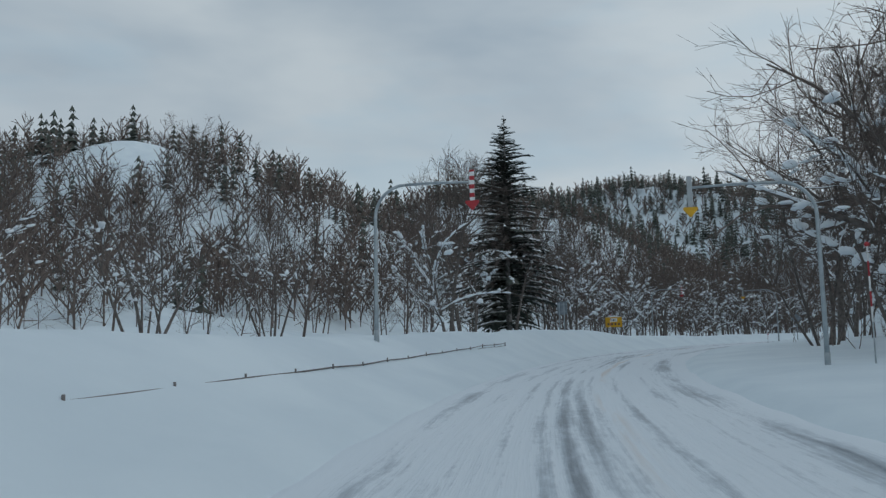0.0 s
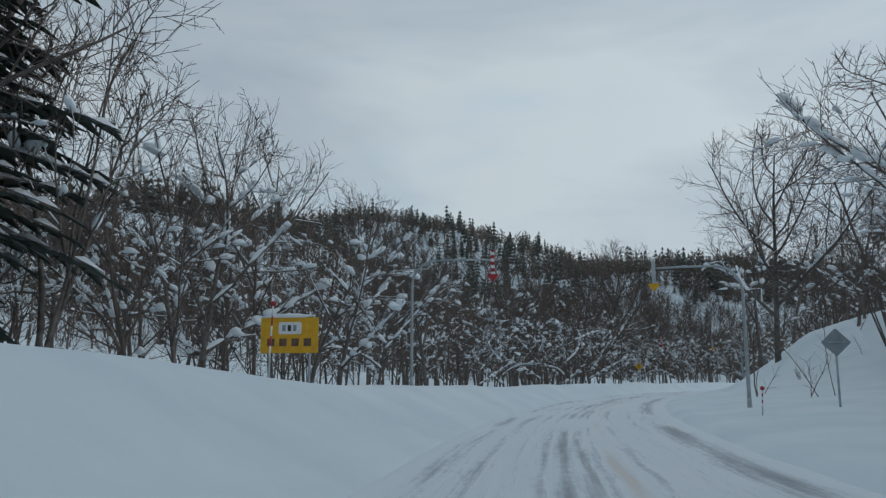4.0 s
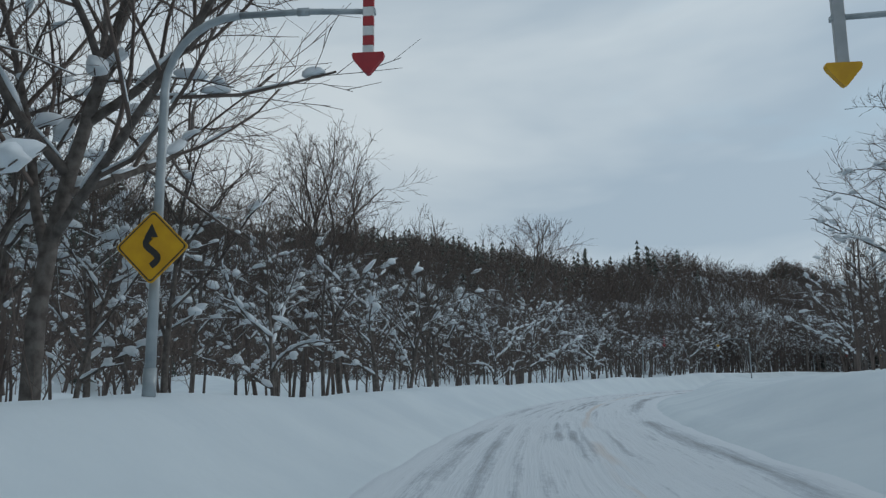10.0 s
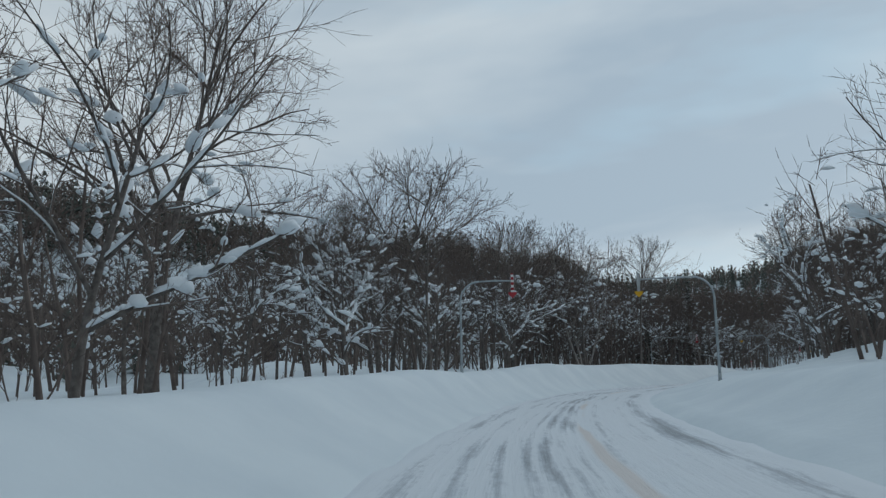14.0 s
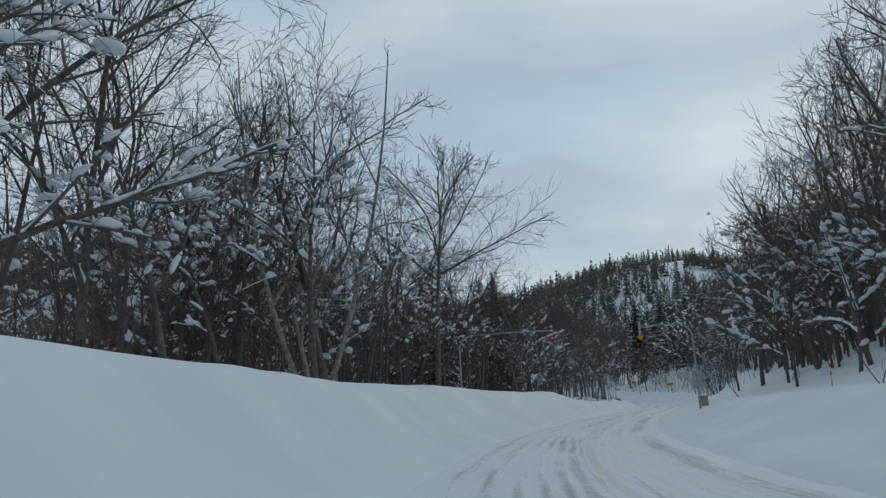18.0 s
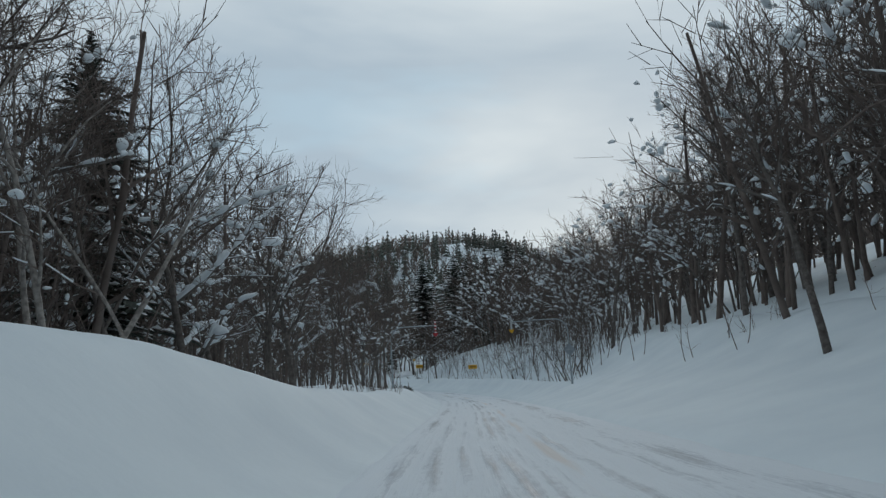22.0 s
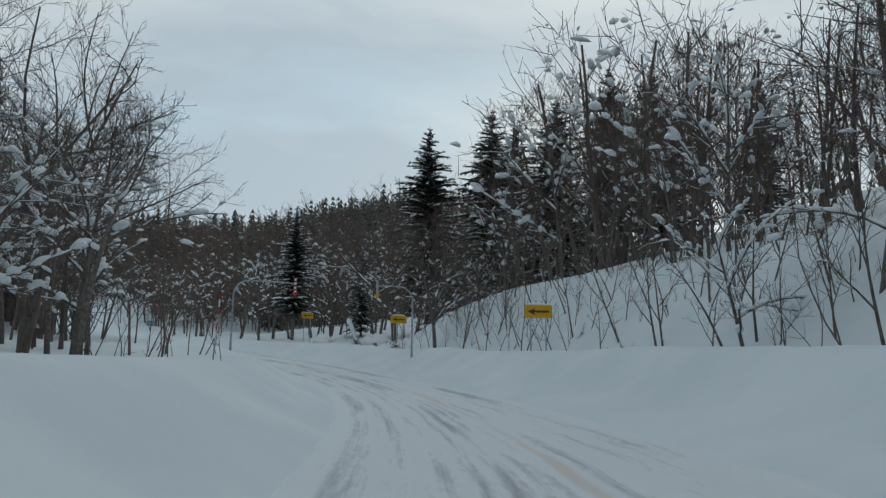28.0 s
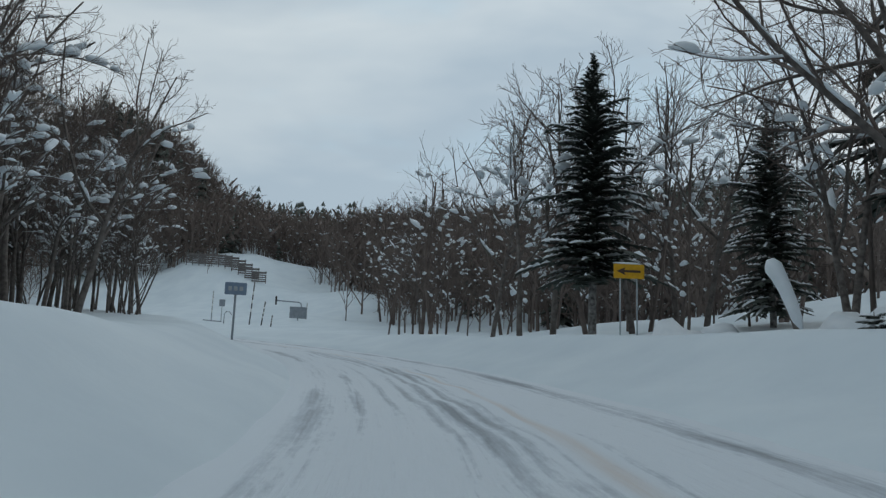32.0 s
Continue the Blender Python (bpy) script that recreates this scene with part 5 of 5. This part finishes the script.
def strip(points, width):
    """Outline of a band of even width along points."""
    pts = [Vector((x, z)) for x, z in points]
    a, b = [], []
    for i, p in enumerate(pts):
        d = (pts[min(i + 1, len(pts) - 1)] - pts[max(i - 1, 0)]).normalized()
        n = Vector((-d.y, d.x)) * width / 2
        a.append(p + n)
        b.append(p - n)
    return [(v.x, v.y) for v in a + b[::-1]]


def turned(outline, angle):
    c, s_ = math.cos(radians(angle)), math.sin(radians(angle))
    return [(x * c - z * s_, x * s_ + z * c) for x, z in outline]


def shifted(outline, dx, dz):
    return [(x + dx, z + dz) for x, z in outline]


def diamond_sign(s, d, centre, size, front=True, post=True, turn=0.0):
    """A yellow diamond warning sign with a winding-road arrow, or its grey back."""
    m = spot(s, d, 0, turn)
    z = centre + float(np.interp(s, GRADE_S, GRADE_Z)) - m.translation.z
    label = "yellow diamond warning sign with a black winding arrow" if front else "grey back of a diamond road sign on a post"
    ob = thing("warning_sign", m, label, "road sign")
    y = -0.12 if front else 0.0
    board = part("board", from_bm("board", plate_bm([(px, pz + z) for px, pz in turned(ring_outline(size, size, 0.05), 45)], 0.02), YELLOW if front else GREY), ob, m=Matrix.Translation((0, y, 0)))
    if front:
        rim_out, rim_in = turned(ring_outline(size * 0.95, size * 0.95, 0.045), 45), turned(ring_outline(size * 0.90, size * 0.90, 0.04), 45)
        bm = bmesh.new()
        n = len(rim_out)
        o = [bm.verts.new((px, -0.014, pz + z)) for px, pz in rim_out]
        i_ = [bm.verts.new((px, -0.014, pz + z)) for px, pz in rim_in]
        for k_ in range(n):
            bm.faces.new((o[k_], o[(k_ + 1) % n], i_[(k_ + 1) % n], i_[k_]))
        part("border", from_bm("border", bm, BLACK), board)
        curve = [(0.12 * size * math.sin(t * 2 * math.pi * 0.95), -0.36 * size + 0.55 * size * t) for t in (k_ / 18 for k_ in range(19))]
        part("winding_line", from_bm("winding_line", plate_bm(shifted(strip(curve, 0.12 * size), 0, z), 0.008), BLACK), board, m=Matrix.Translation((0, -0.016, 0)))
        part("arrow_tip", from_bm("arrow_tip", plate_bm(shifted([(-0.15 * size, 0.18 * size), (0.11 * size, 0.18 * size), (-0.02 * size, 0.44 * size)], 0, z), 0.008), BLACK), board, m=Matrix.Translation((0, -0.0165, 0)))
    else:
        part("brace", from_bm("brace", box_bm(size * 0.8, 0.03, 0.05, 0.004, (0, -0.03, z)), STEEL), ob)
    if post:
        part("post", from_bm("post", rod_bm([(0, 0.07, -0.6), (0, 0.07, z + size * 0.45)], 0.038, 10), STEEL, True), ob)
    part("bracket", from_bm("bracket", box_bm(0.16, 0.09, 0.05, 0.004, (0, -0.06 if front else 0.04, z + 0.12)), STEEL), ob)
    return ob


def board_sign(s, d, centre, w, h, mat, label, posts=2, marks=None, turn=0.0, name="road_sign", post_r=0.035, cap=True, gap=0.55, seed=3, place=None):
    """A rectangular board on posts; marks(board, w, h) adds its face."""
    m = place or spot(s, d, 0, turn)
    z = centre + (0 if place else float(np.interp(s, GRADE_S, GRADE_Z))) - m.translation.z
    ob = thing(name, m, label, "road sign")
    board = part("board", from_bm("board", plate_bm(ring_outline(w, h, 0.04), 0.025), mat), ob, m=Matrix.Translation((0, -0.06, z)))
    for k_ in range(posts):
        px = 0 if posts == 1 else (k_ - 0.5) * w * gap
        part("post", from_bm("post", rod_bm([(px, 0, -0.7), (px, 0, z + h * 0.4)], post_r, 10), STEEL, True), ob)
    for k_ in (-1, 1):
        part("rail", from_bm("rail", box_bm(w * 0.9, 0.03, 0.05, 0.004, (0, -0.03, z + k_ * h * 0.28)), STEEL), ob)
    if marks:
        marks(board, w, h)
    if cap:
        snow_cap("snow_cap", ob, (0, -0.05, z + h / 2 + 0.03), (w * 0.46, 0.08, 0.07), seed)
    return ob


def left_arrow(board, w, h):
    part("arrow_bar", from_bm("arrow_bar", plate_bm([(-0.18 * w, -0.075 * h), (0.38 * w, -0.075 * h), (0.38 * w, 0.085 * h), (-0.18 * w, 0.085 * h)], 0.008), BROWN), board, m=Matrix.Translation((0, -0.016, 0)))
    part("arrow_tip", from_bm("arrow_tip", plate_bm([(-0.40 * w, 0), (-0.12 * w, -0.27 * h), (-0.17 * w, 0), (-0.12 * w, 0.27 * h)], 0.008), BROWN), board, m=Matrix.Translation((0, -0.0165, 0)))


BROWN = material("dark_brown_paint", (0.045, 0.022, 0.016), 0.55, second=(0.07, 0.035, 0.025), scale=8.0)
diamond_sign(156.3, -4.65, 3.05, 0.68, True, False)
for x, y, z, heading in ((364.0, 165.6, 4.6, 90), (391.2, 172.3, 6.0, 74), (417.0, 182.6, 8.1, 68)):
    board_sign(0, 0, z, 1.38, 0.64, YELLOW, "yellow board with a dark one-way arrow on two posts", 2, left_arrow, seed=int(x), place=spot_xy(x, y, heading))


def notice(board, w, h):
    part("panel", from_bm("panel", plate_bm(shifted(ring_outline(w * 0.40, h * 0.34, 0.06), 0.02, h * 0.2), 0.008), WHITE), board, m=Matrix.Translation((0, -0.0165, 0)))
    for n in range(3):
        part("word_bar", from_bm("word_bar", plate_bm([(x + (n - 1) * 0.16, z + h * 0.2) for x, z in ring_outline(0.10, 0.17, 0.01)], 0.006), (GREY, BLACK)[n % 2]), board, m=Matrix.Translation((0, -0.0225, 0)))
    for n in range(4):
        part("word_bar", from_bm("word_bar", plate_bm([(x + (n - 1.5) * 0.36, z - h * 0.2) for x, z in ring_outline(0.22, 0.22, 0.01)], 0.006), RUST), board, m=Matrix.Translation((0, -0.0165, 0)))


board_sign(80.5, -7.1, 2.62, 1.7, 1.0, YELLOW, "large yellow notice board with a white panel behind the snow bank", 2, notice, 0, gap=0.7, seed=9)
board_sign(60.1, -5.9, 3.45, 1.02, 1.0, GREY, "grey back of a square road sign on two posts", 2, None, 150, post_r=0.045, cap=False, gap=0.5)
board_sign(328.2, 7.15, 2.55, 0.62, 1.2, PALE, "tall pale grey back of a sign board beside a pole", 1, None, 8, cap=False)
diamond_sign(396.35, 8.2, 3.8, 0.70, False, False)
diamond_sign(87, 9.2, 2.6, 0.66, False, True)


def cabinet(s, d):
    ob = thing("control_box", spot(s, d, 0.05), "small weathered beige control box half sunk in snow", "box")
    part("body", from_bm("body", box_bm(0.46, 0.34, 0.62, 0.02, (0, 0, 0.31)), BEIGE), ob)
    part("lid", from_bm("lid", box_bm(0.50, 0.38, 0.05, 0.012, (0, 0, 0.645)), BEIGE), ob)
    part("door", from_bm("door", box_bm(0.38, 0.02, 0.48, 0.006, (0, -0.182, 0.31)), BEIGE), ob)
    part("latch", from_bm("latch", box_bm(0.03, 0.03, 0.08, 0.004, (0.14, -0.2, 0.33)), STEEL), ob)
    snow_cap("snow_cap", ob, (0, 0, 0.68), (0.24, 0.18, 0.07), 5)


BEIGE = material("beige_paint", (0.34, 0.33, 0.25), 0.6, second=(0.26, 0.25, 0.19), scale=4.0)
cabinet(328.6, 7.5)


def pipe_fence():
    """A two-rail pipe fence that stands out of the snow bank."""
    ob = thing("pipe_fence", spot(15, -4.3), "low two-rail pipe fence sticking out of the snow bank", "fence")
    inv = ob.matrix_basis.inverted()
    stops = np.arange(7.2, 40, 2.3)

    def place(s, up):
        x, y = at(s, -4.3)
        return inv @ Vector((float(x), float(y), float(corridor(np.array([s]), np.array([-4.3]))[0]) + up))

    lift = [-0.02 + 0.05 * smooth(s, 9, 18) + 0.09 * smooth(s, 30, 36) + 0.015 * math.sin(s * 1.3) for s in stops]
    for s, u in zip(stops, lift):
        part("post", from_bm("post", rod_bm([place(s, -0.6), place(s, u - 0.04), place(s, u + 0.07)], [0.022, 0.022, 0.018], 8), RUSTY_STEEL, True), ob)
    for a, b, u, v in zip(stops, stops[1:], lift, lift[1:]):
        part("top_rail", from_bm("top_rail", rod_bm([place(a, u), place(b, v)], 0.017, 8), RUSTY_STEEL, True), ob)
        part("lower_rail", from_bm("lower_rail", rod_bm([place(a, u - 0.12), place(b, v - 0.12)], 0.015, 8), RUSTY_STEEL, True), ob)


RUSTY_STEEL = material("weathered_pipe", (0.11, 0.10, 0.10), 0.7, second=(0.20, 0.18, 0.17), scale=3.0)
pipe_fence()


def snow_pole(s, d, h, top_mat, label="thin red and white snow pole", lean=0.0):
    ob = thing("snow_pole", spot(s, d) @ pose(0, 0, 0, 0, lean, 0), label, "marker pole", "snow poles")
    n = 5
    part("stake", from_bm("stake", rod_bm([(0, 0, -0.5), (0, 0, h * 0.35)], 0.022, 8), STEEL, True), ob)
    for k_ in range(n):
        a, b = h * (0.35 + 0.65 * k_ / n), h * (0.35 + 0.65 * (k_ + 1) / n)
        part("band", from_bm("band", rod_bm([(0, 0, a), (0, 0, b)], 0.024, 8), (WHITE, top_mat)[k_ % 2], True), ob)
    part("reflector", from_bm("reflector", rod_bm([(0, -0.02, h + 0.05), (0, 0.02, h + 0.05)], 0.07, 12), top_mat, True), ob)


for s, d, h, lean in ((78.5, -6.9, 2.0, 2), (86, 6.6, 0.8, 3), (300, 9.5, 1.0, 2), (449, -6.2, 2.0, 3)):
    snow_pole(s, d, h, RED, lean=lean)
snow_pole(23.5, 8.7, 3.2, RED, "tall snow pole with a red reflector beside the marker pole")


def leaning_stump(x, y):
    """A broken leaning trunk with a long cap of snow."""
    ob = thing("leaning_stump", spot_xy(x, y, 76), "leaning broken trunk with a thick rounded cap of snow", "tree stump")
    pts = [(0.55, 0, -0.5), (0.42, 0, 0.1), (0.2, 0.02, 0.8), (-0.1, 0, 1.6), (-0.42, 0, 2.4)]
    part("trunk", from_bm("trunk", rod_bm(pts, [0.17, 0.15, 0.13, 0.12, 0.11], 9), BARK, True), ob)
    part("stub", from_bm("stub", rod_bm([(0.0, 0, 1.3), (0.25, 0.1, 1.55), (0.42, 0.12, 1.6)], [0.03, 0.02, 0.012], 6), BARK, True), ob)
    drift = [(0.34, -0.05, 0.55), (0.2, -0.08, 0.95), (0.05, -0.1, 1.4), (-0.14, -0.1, 1.9), (-0.32, -0.08, 2.3), (-0.46, -0.05, 2.58), (-0.58, -0.02, 2.74), (-0.66, 0, 2.78)]
    part("snow_load", from_bm("snow_load", rod_bm(drift, [0.05, 0.17, 0.2, 0.22, 0.25, 0.29, 0.2, 0.05], 14), CLUMP, True), ob, "long thick pillow of snow")


leaning_stump(408.7, 176.9)


def snow_mound(x, y, length, width, height, heading, seed):
    """A rounded drift over buried brush."""
    rg = np.random.default_rng(seed)
    z = float(land(x, y)[0])
    ob = thing("snow_mound", pose(x, y, z - 0.25, 0, 0, -heading), "rounded mound of deep snow over buried brush", "snow mound", "mounds behind the verge")
    spots = [((0, 0, 0), (1, 0, 0), length, width, height), ((length * 0.6, 0.2, -0.05), (1, 0.1, 0), length * 0.7, width * 0.8, height * 0.6), ((-length * 0.6, -0.1, -0.1), (1, -0.1, 0), length * 0.6, width * 0.9, height * 0.55)]
    tagged(part("drift", mesh_np("drift", *lumps(spots, rg), CLUMP), ob), kind="stuff")


for x, y, length, width, height in ((417.7, 180.8, 1.9, 1.3, 1.15), (418.7, 178.9, 1.3, 1.0, 0.70), (410.3, 174.7, 2.0, 1.5, 1.00), (409.1, 173.6, 2.2, 1.6, 1.05), (412.5, 175.8, 1.1, 0.8, 0.60)):
    snow_mound(x, y, length, width, height, 160, int(x * 10))


# the clearing past the bend: boards, poles, a rail and a slatted snow fence
def clearing():
    def stand(x, y):
        return float(land(x, y)[0])

    for x, y, w, h, z, mat, label, turn in ((410.35, 198.25, 0.9, 0.52, 2.15, BLUE, "small blue-grey board on a thin post in the bank", -62), (466.8, 226.2, 2.05, 1.4, 0.95, GREY, "dark grey board on a post in the clearing", -61)):
        ob = thing("road_sign", pose(x, y, stand(x, y), 0, 0, turn), label, "road sign")
        board = part("board", from_bm("board", plate_bm(ring_outline(w, h, 0.05), 0.04), mat), ob, m=Matrix.Translation((0, -0.08, z)))
        part("post", from_bm("post", rod_bm([(0, 0, -0.6), (0, 0, z + h * 0.4)], 0.03 + 0.018 * w, 10), GREY, True), ob)
        part("rail", from_bm("rail", box_bm(w * 0.9, 0.04, 0.06, 0.004, (0, -0.04, z + 0.2)), STEEL), ob)
        if mat is BLUE:
            for n in range(3):
                part("word_bar", from_bm("word_bar", plate_bm(shifted(ring_outline(0.15, 0.18, 0.02), (n - 1) * 0.23, 0), 0.01), PALE), board, m=Matrix.Translation((0, -0.028, 0)))
    for x, y, h, lean, mat in ((463, 230.5, 5.1, 3, BLACK), (461.2, 227.8, 2.8, 6, BLACK), (459.1, 225.3, 1.3, 5, BLACK), (467.2, 238.7, 3.9, 0, PALE), (468.5, 226, 2.0, 1, PALE)):
        ob = thing("marker_pole", pose(x, y, stand(x, y), 0, lean, -60), "thin dark and pale banded pole in deep snow" if mat is BLACK else "thin grey pole in deep snow", "pole", "poles in the clearing")
        part("shaft", from_bm("shaft", rod_bm([(0, 0, -0.6), (0, 0, h)], 0.07, 8), mat, True), ob)
        for n in range(3):
            part("band", from_bm("band", rod_bm([(0, 0, h * (0.3 + 0.2 * n)), (0, 0, h * (0.38 + 0.2 * n))], 0.074, 8), WHITE, True), ob)
    ob = thing("grey_meter_box", pose(467.4, 237.4, stand(467.4, 237.4), 0, 0, -60), "small grey box on a thin post", "box")
    part("post", from_bm("post", rod_bm([(0, 0, -0.6), (0, 0, 2.4)], 0.05, 8), STEEL, True), ob)
    part("body", from_bm("body", box_bm(0.7, 0.4, 0.85, 0.03, (0, -0.22, 2.4)), GREY), ob)
    ob = thing("barrier_gate", pose(478.5, 234, stand(478.5, 234), 0, 0, -60), "bent pipe height gate standing in snow", "gate")
    part("pipe", from_bm("pipe", rod_bm([(1.6, 0, -0.6), (1.6, 0, 1.5), (1.5, 0, 1.85), (1.2, 0, 2.0), (-1.8, 0, 2.1)], 0.09, 8), GREY, True), ob)
    part("end_plate", from_bm("end_plate", box_bm(0.25, 0.1, 1.2, 0.02, (-1.9, 0, 2.1)), BLACK), ob)
    ob = thing("hand_rail", pose(464.8, 236.3, stand(464.8, 236.3), 0, 0, -60), "bent hand rail half buried in snow", "rail")
    part("hoop", from_bm("hoop", rod_bm([(0.9, 0, -0.4), (0.9, 0, 1.3), (1.1, 0, 1.6), (1.5, 0, 1.6), (1.8, 0, 1.2)], 0.05, 8), GREY, True), ob)
    part("bar", from_bm("bar", rod_bm([(-1.6, 0, 0.45), (0.6, 0, 0.35)], 0.06, 8), GREY, True), ob)
    x0, y0, x1, y1 = 505, 270, 500, 252.5
    ob = thing("snow_fence", pose(x0, y0, 0), "row of dark slatted avalanche fence panels on the slope", "fence")
    for n in range(11):
        f = n / 10
        x, y = x0 + (x1 - x0) * f, y0 + (y1 - y0) * f
        z = stand(x, y)
        frame_ = part("panel", from_bm("panel", box_bm(2.6, 0.12, 0.18, 0.01, (0, 0, 1.9)), RUSTY_STEEL), ob, m=pose(x - x0, y - y0, z, 18, 0, -62))
        for k_ in range(5):
            part("slat", from_bm("slat", box_bm(2.5, 0.06, 0.22, 0.006, (0, 0, 0.3 + k_ * 0.36)), RUSTY_STEEL), frame_)
        for k_ in (-1, 1):
            part("upright", from_bm("upright", box_bm(0.12, 0.16, 2.4, 0.01, (k_ * 1.15, 0.1, 0.9)), RUSTY_STEEL), frame_)


clearing()


# ---- stems and brush that stick out of the snow ----
def sapling(seed, h, n):
    rg = np.random.default_rng(seed)
    segs = []
    for _ in range(n):
        a = rg.random() * 6.28
        l1 = limb(rg, np.array((rg.normal() * 0.2, rg.normal() * 0.2, -0.3)), unit(np.array((math.cos(a) * 0.35, math.sin(a) * 0.35, 1))), h * (0.6 + 0.5 * rg.random()), 0.012 + h * 0.0035, 5, 0.12, 0.03, segs)
        for p, d, r in l1[2:]:
            for _ in range(2):
                limb(rg, p, unit(d + rg.normal(size=3) * 0.5), h * 0.22, max(r * 0.5, 0.006), 2, 0.2, 0.03, segs)
    return tubes(segs, 4)


SAP = [mesh_np("stem", *sapling(400 + n, 1.8 + 0.7 * n, 1 + n % 2), TWIG) for n in range(6)]
BUSH = [mesh_np("brush", *sapling(420 + n, 1.0, 6), TWIG) for n in range(2)]
rng = np.random.default_rng(77)
made = 0
while made < 300:
    u = rng.random()
    if u < 0.42:
        s, d = rng.uniform(400, 492), rng.uniform(9.4, 17)
    elif u < 0.54:
        s, d = rng.uniform(285, 400), rng.uniform(9.8, 20)
    elif u < 0.6:
        s, d = rng.uniform(90, 170), rng.uniform(8, 18)
    elif u < 0.74:
        s, d = rng.uniform(366, 462), -rng.uniform(6.0, 9.5)
    elif u < 0.82:
        s, d = rng.uniform(20, 110), rng.uniform(10, 20)
    else:
        s, d = rng.uniform(80, 480), -rng.uniform(8, 12)
    x, y = at(s, d)
    k_ = rng.integers(0, 8)
    low = k_ >= 6
    ob = thing("sapling", pose(float(x), float(y), float(land(x, y)[0]), rng.normal() * 6, rng.normal() * 6, rng.random() * 360) @ Matrix.Scale(0.7 + 0.7 * rng.random(), 4),
               "low bare brush poking out of the snow" if low else "thin bare sapling standing in snow", "shrub" if low else "sapling", "saplings in the snow")
    tagged(part("brush" if low else "stem", (BUSH if low else SAP)[k_ - 6 if low else k_], ob), kind="stuff")
    made += 1


# low evergreen brush on the end of the left bank
def evergreen_brush(s, d, size, turn):
    x, y = at(s, d)
    ob = thing("brush", pose(float(x), float(y), float(land(x, y)[0]) - 0.05, 0, 0, turn) @ Matrix.Scale(size, 4), "low dark evergreen brush dusted with snow", "shrub", "brush on the bank")
    for n, me in zip(("stem", "leaves", "snow_load"), LOW_FIR):
        tagged(part(n, me, ob), kind="stuff")


for n in range(18):
    s, d = rng.uniform(378, 412), -rng.uniform(4.6, 8.0)
    x, y = at(s, d)
    ob = thing("brush", pose(float(x), float(y), float(land(x, y)[0]), 0, 0, n * 67) @ Matrix.Scale(rng.uniform(0.5, 0.95), 4), "low bare brush poking out of the bank", "shrub", "brush on the bank")
    tagged(part("brush", BUSH[n % 2], ob), kind="stuff")
LOW_FIR = tree_meshes(conifer(90, 1.1, 1.5, 5, 7, 0.1, 0.9), FIR_BARK, NEEDLE, ("stem", "leaves", "snow_load"))
for s, d, size, turn in ((408.5, -5.2, 0.42, 0), (409.6, -5.5, 0.5, 80), (410.8, -5.1, 0.36, 200), (412.0, -5.6, 0.45, 30), (388.5, -6.6, 0.36, 120), (494, 9.6, 0.6, 40), (491, 10.0, 0.5, 150), (487.5, 10.3, 0.6, 260)):
    evergreen_brush(s, d, size, turn)
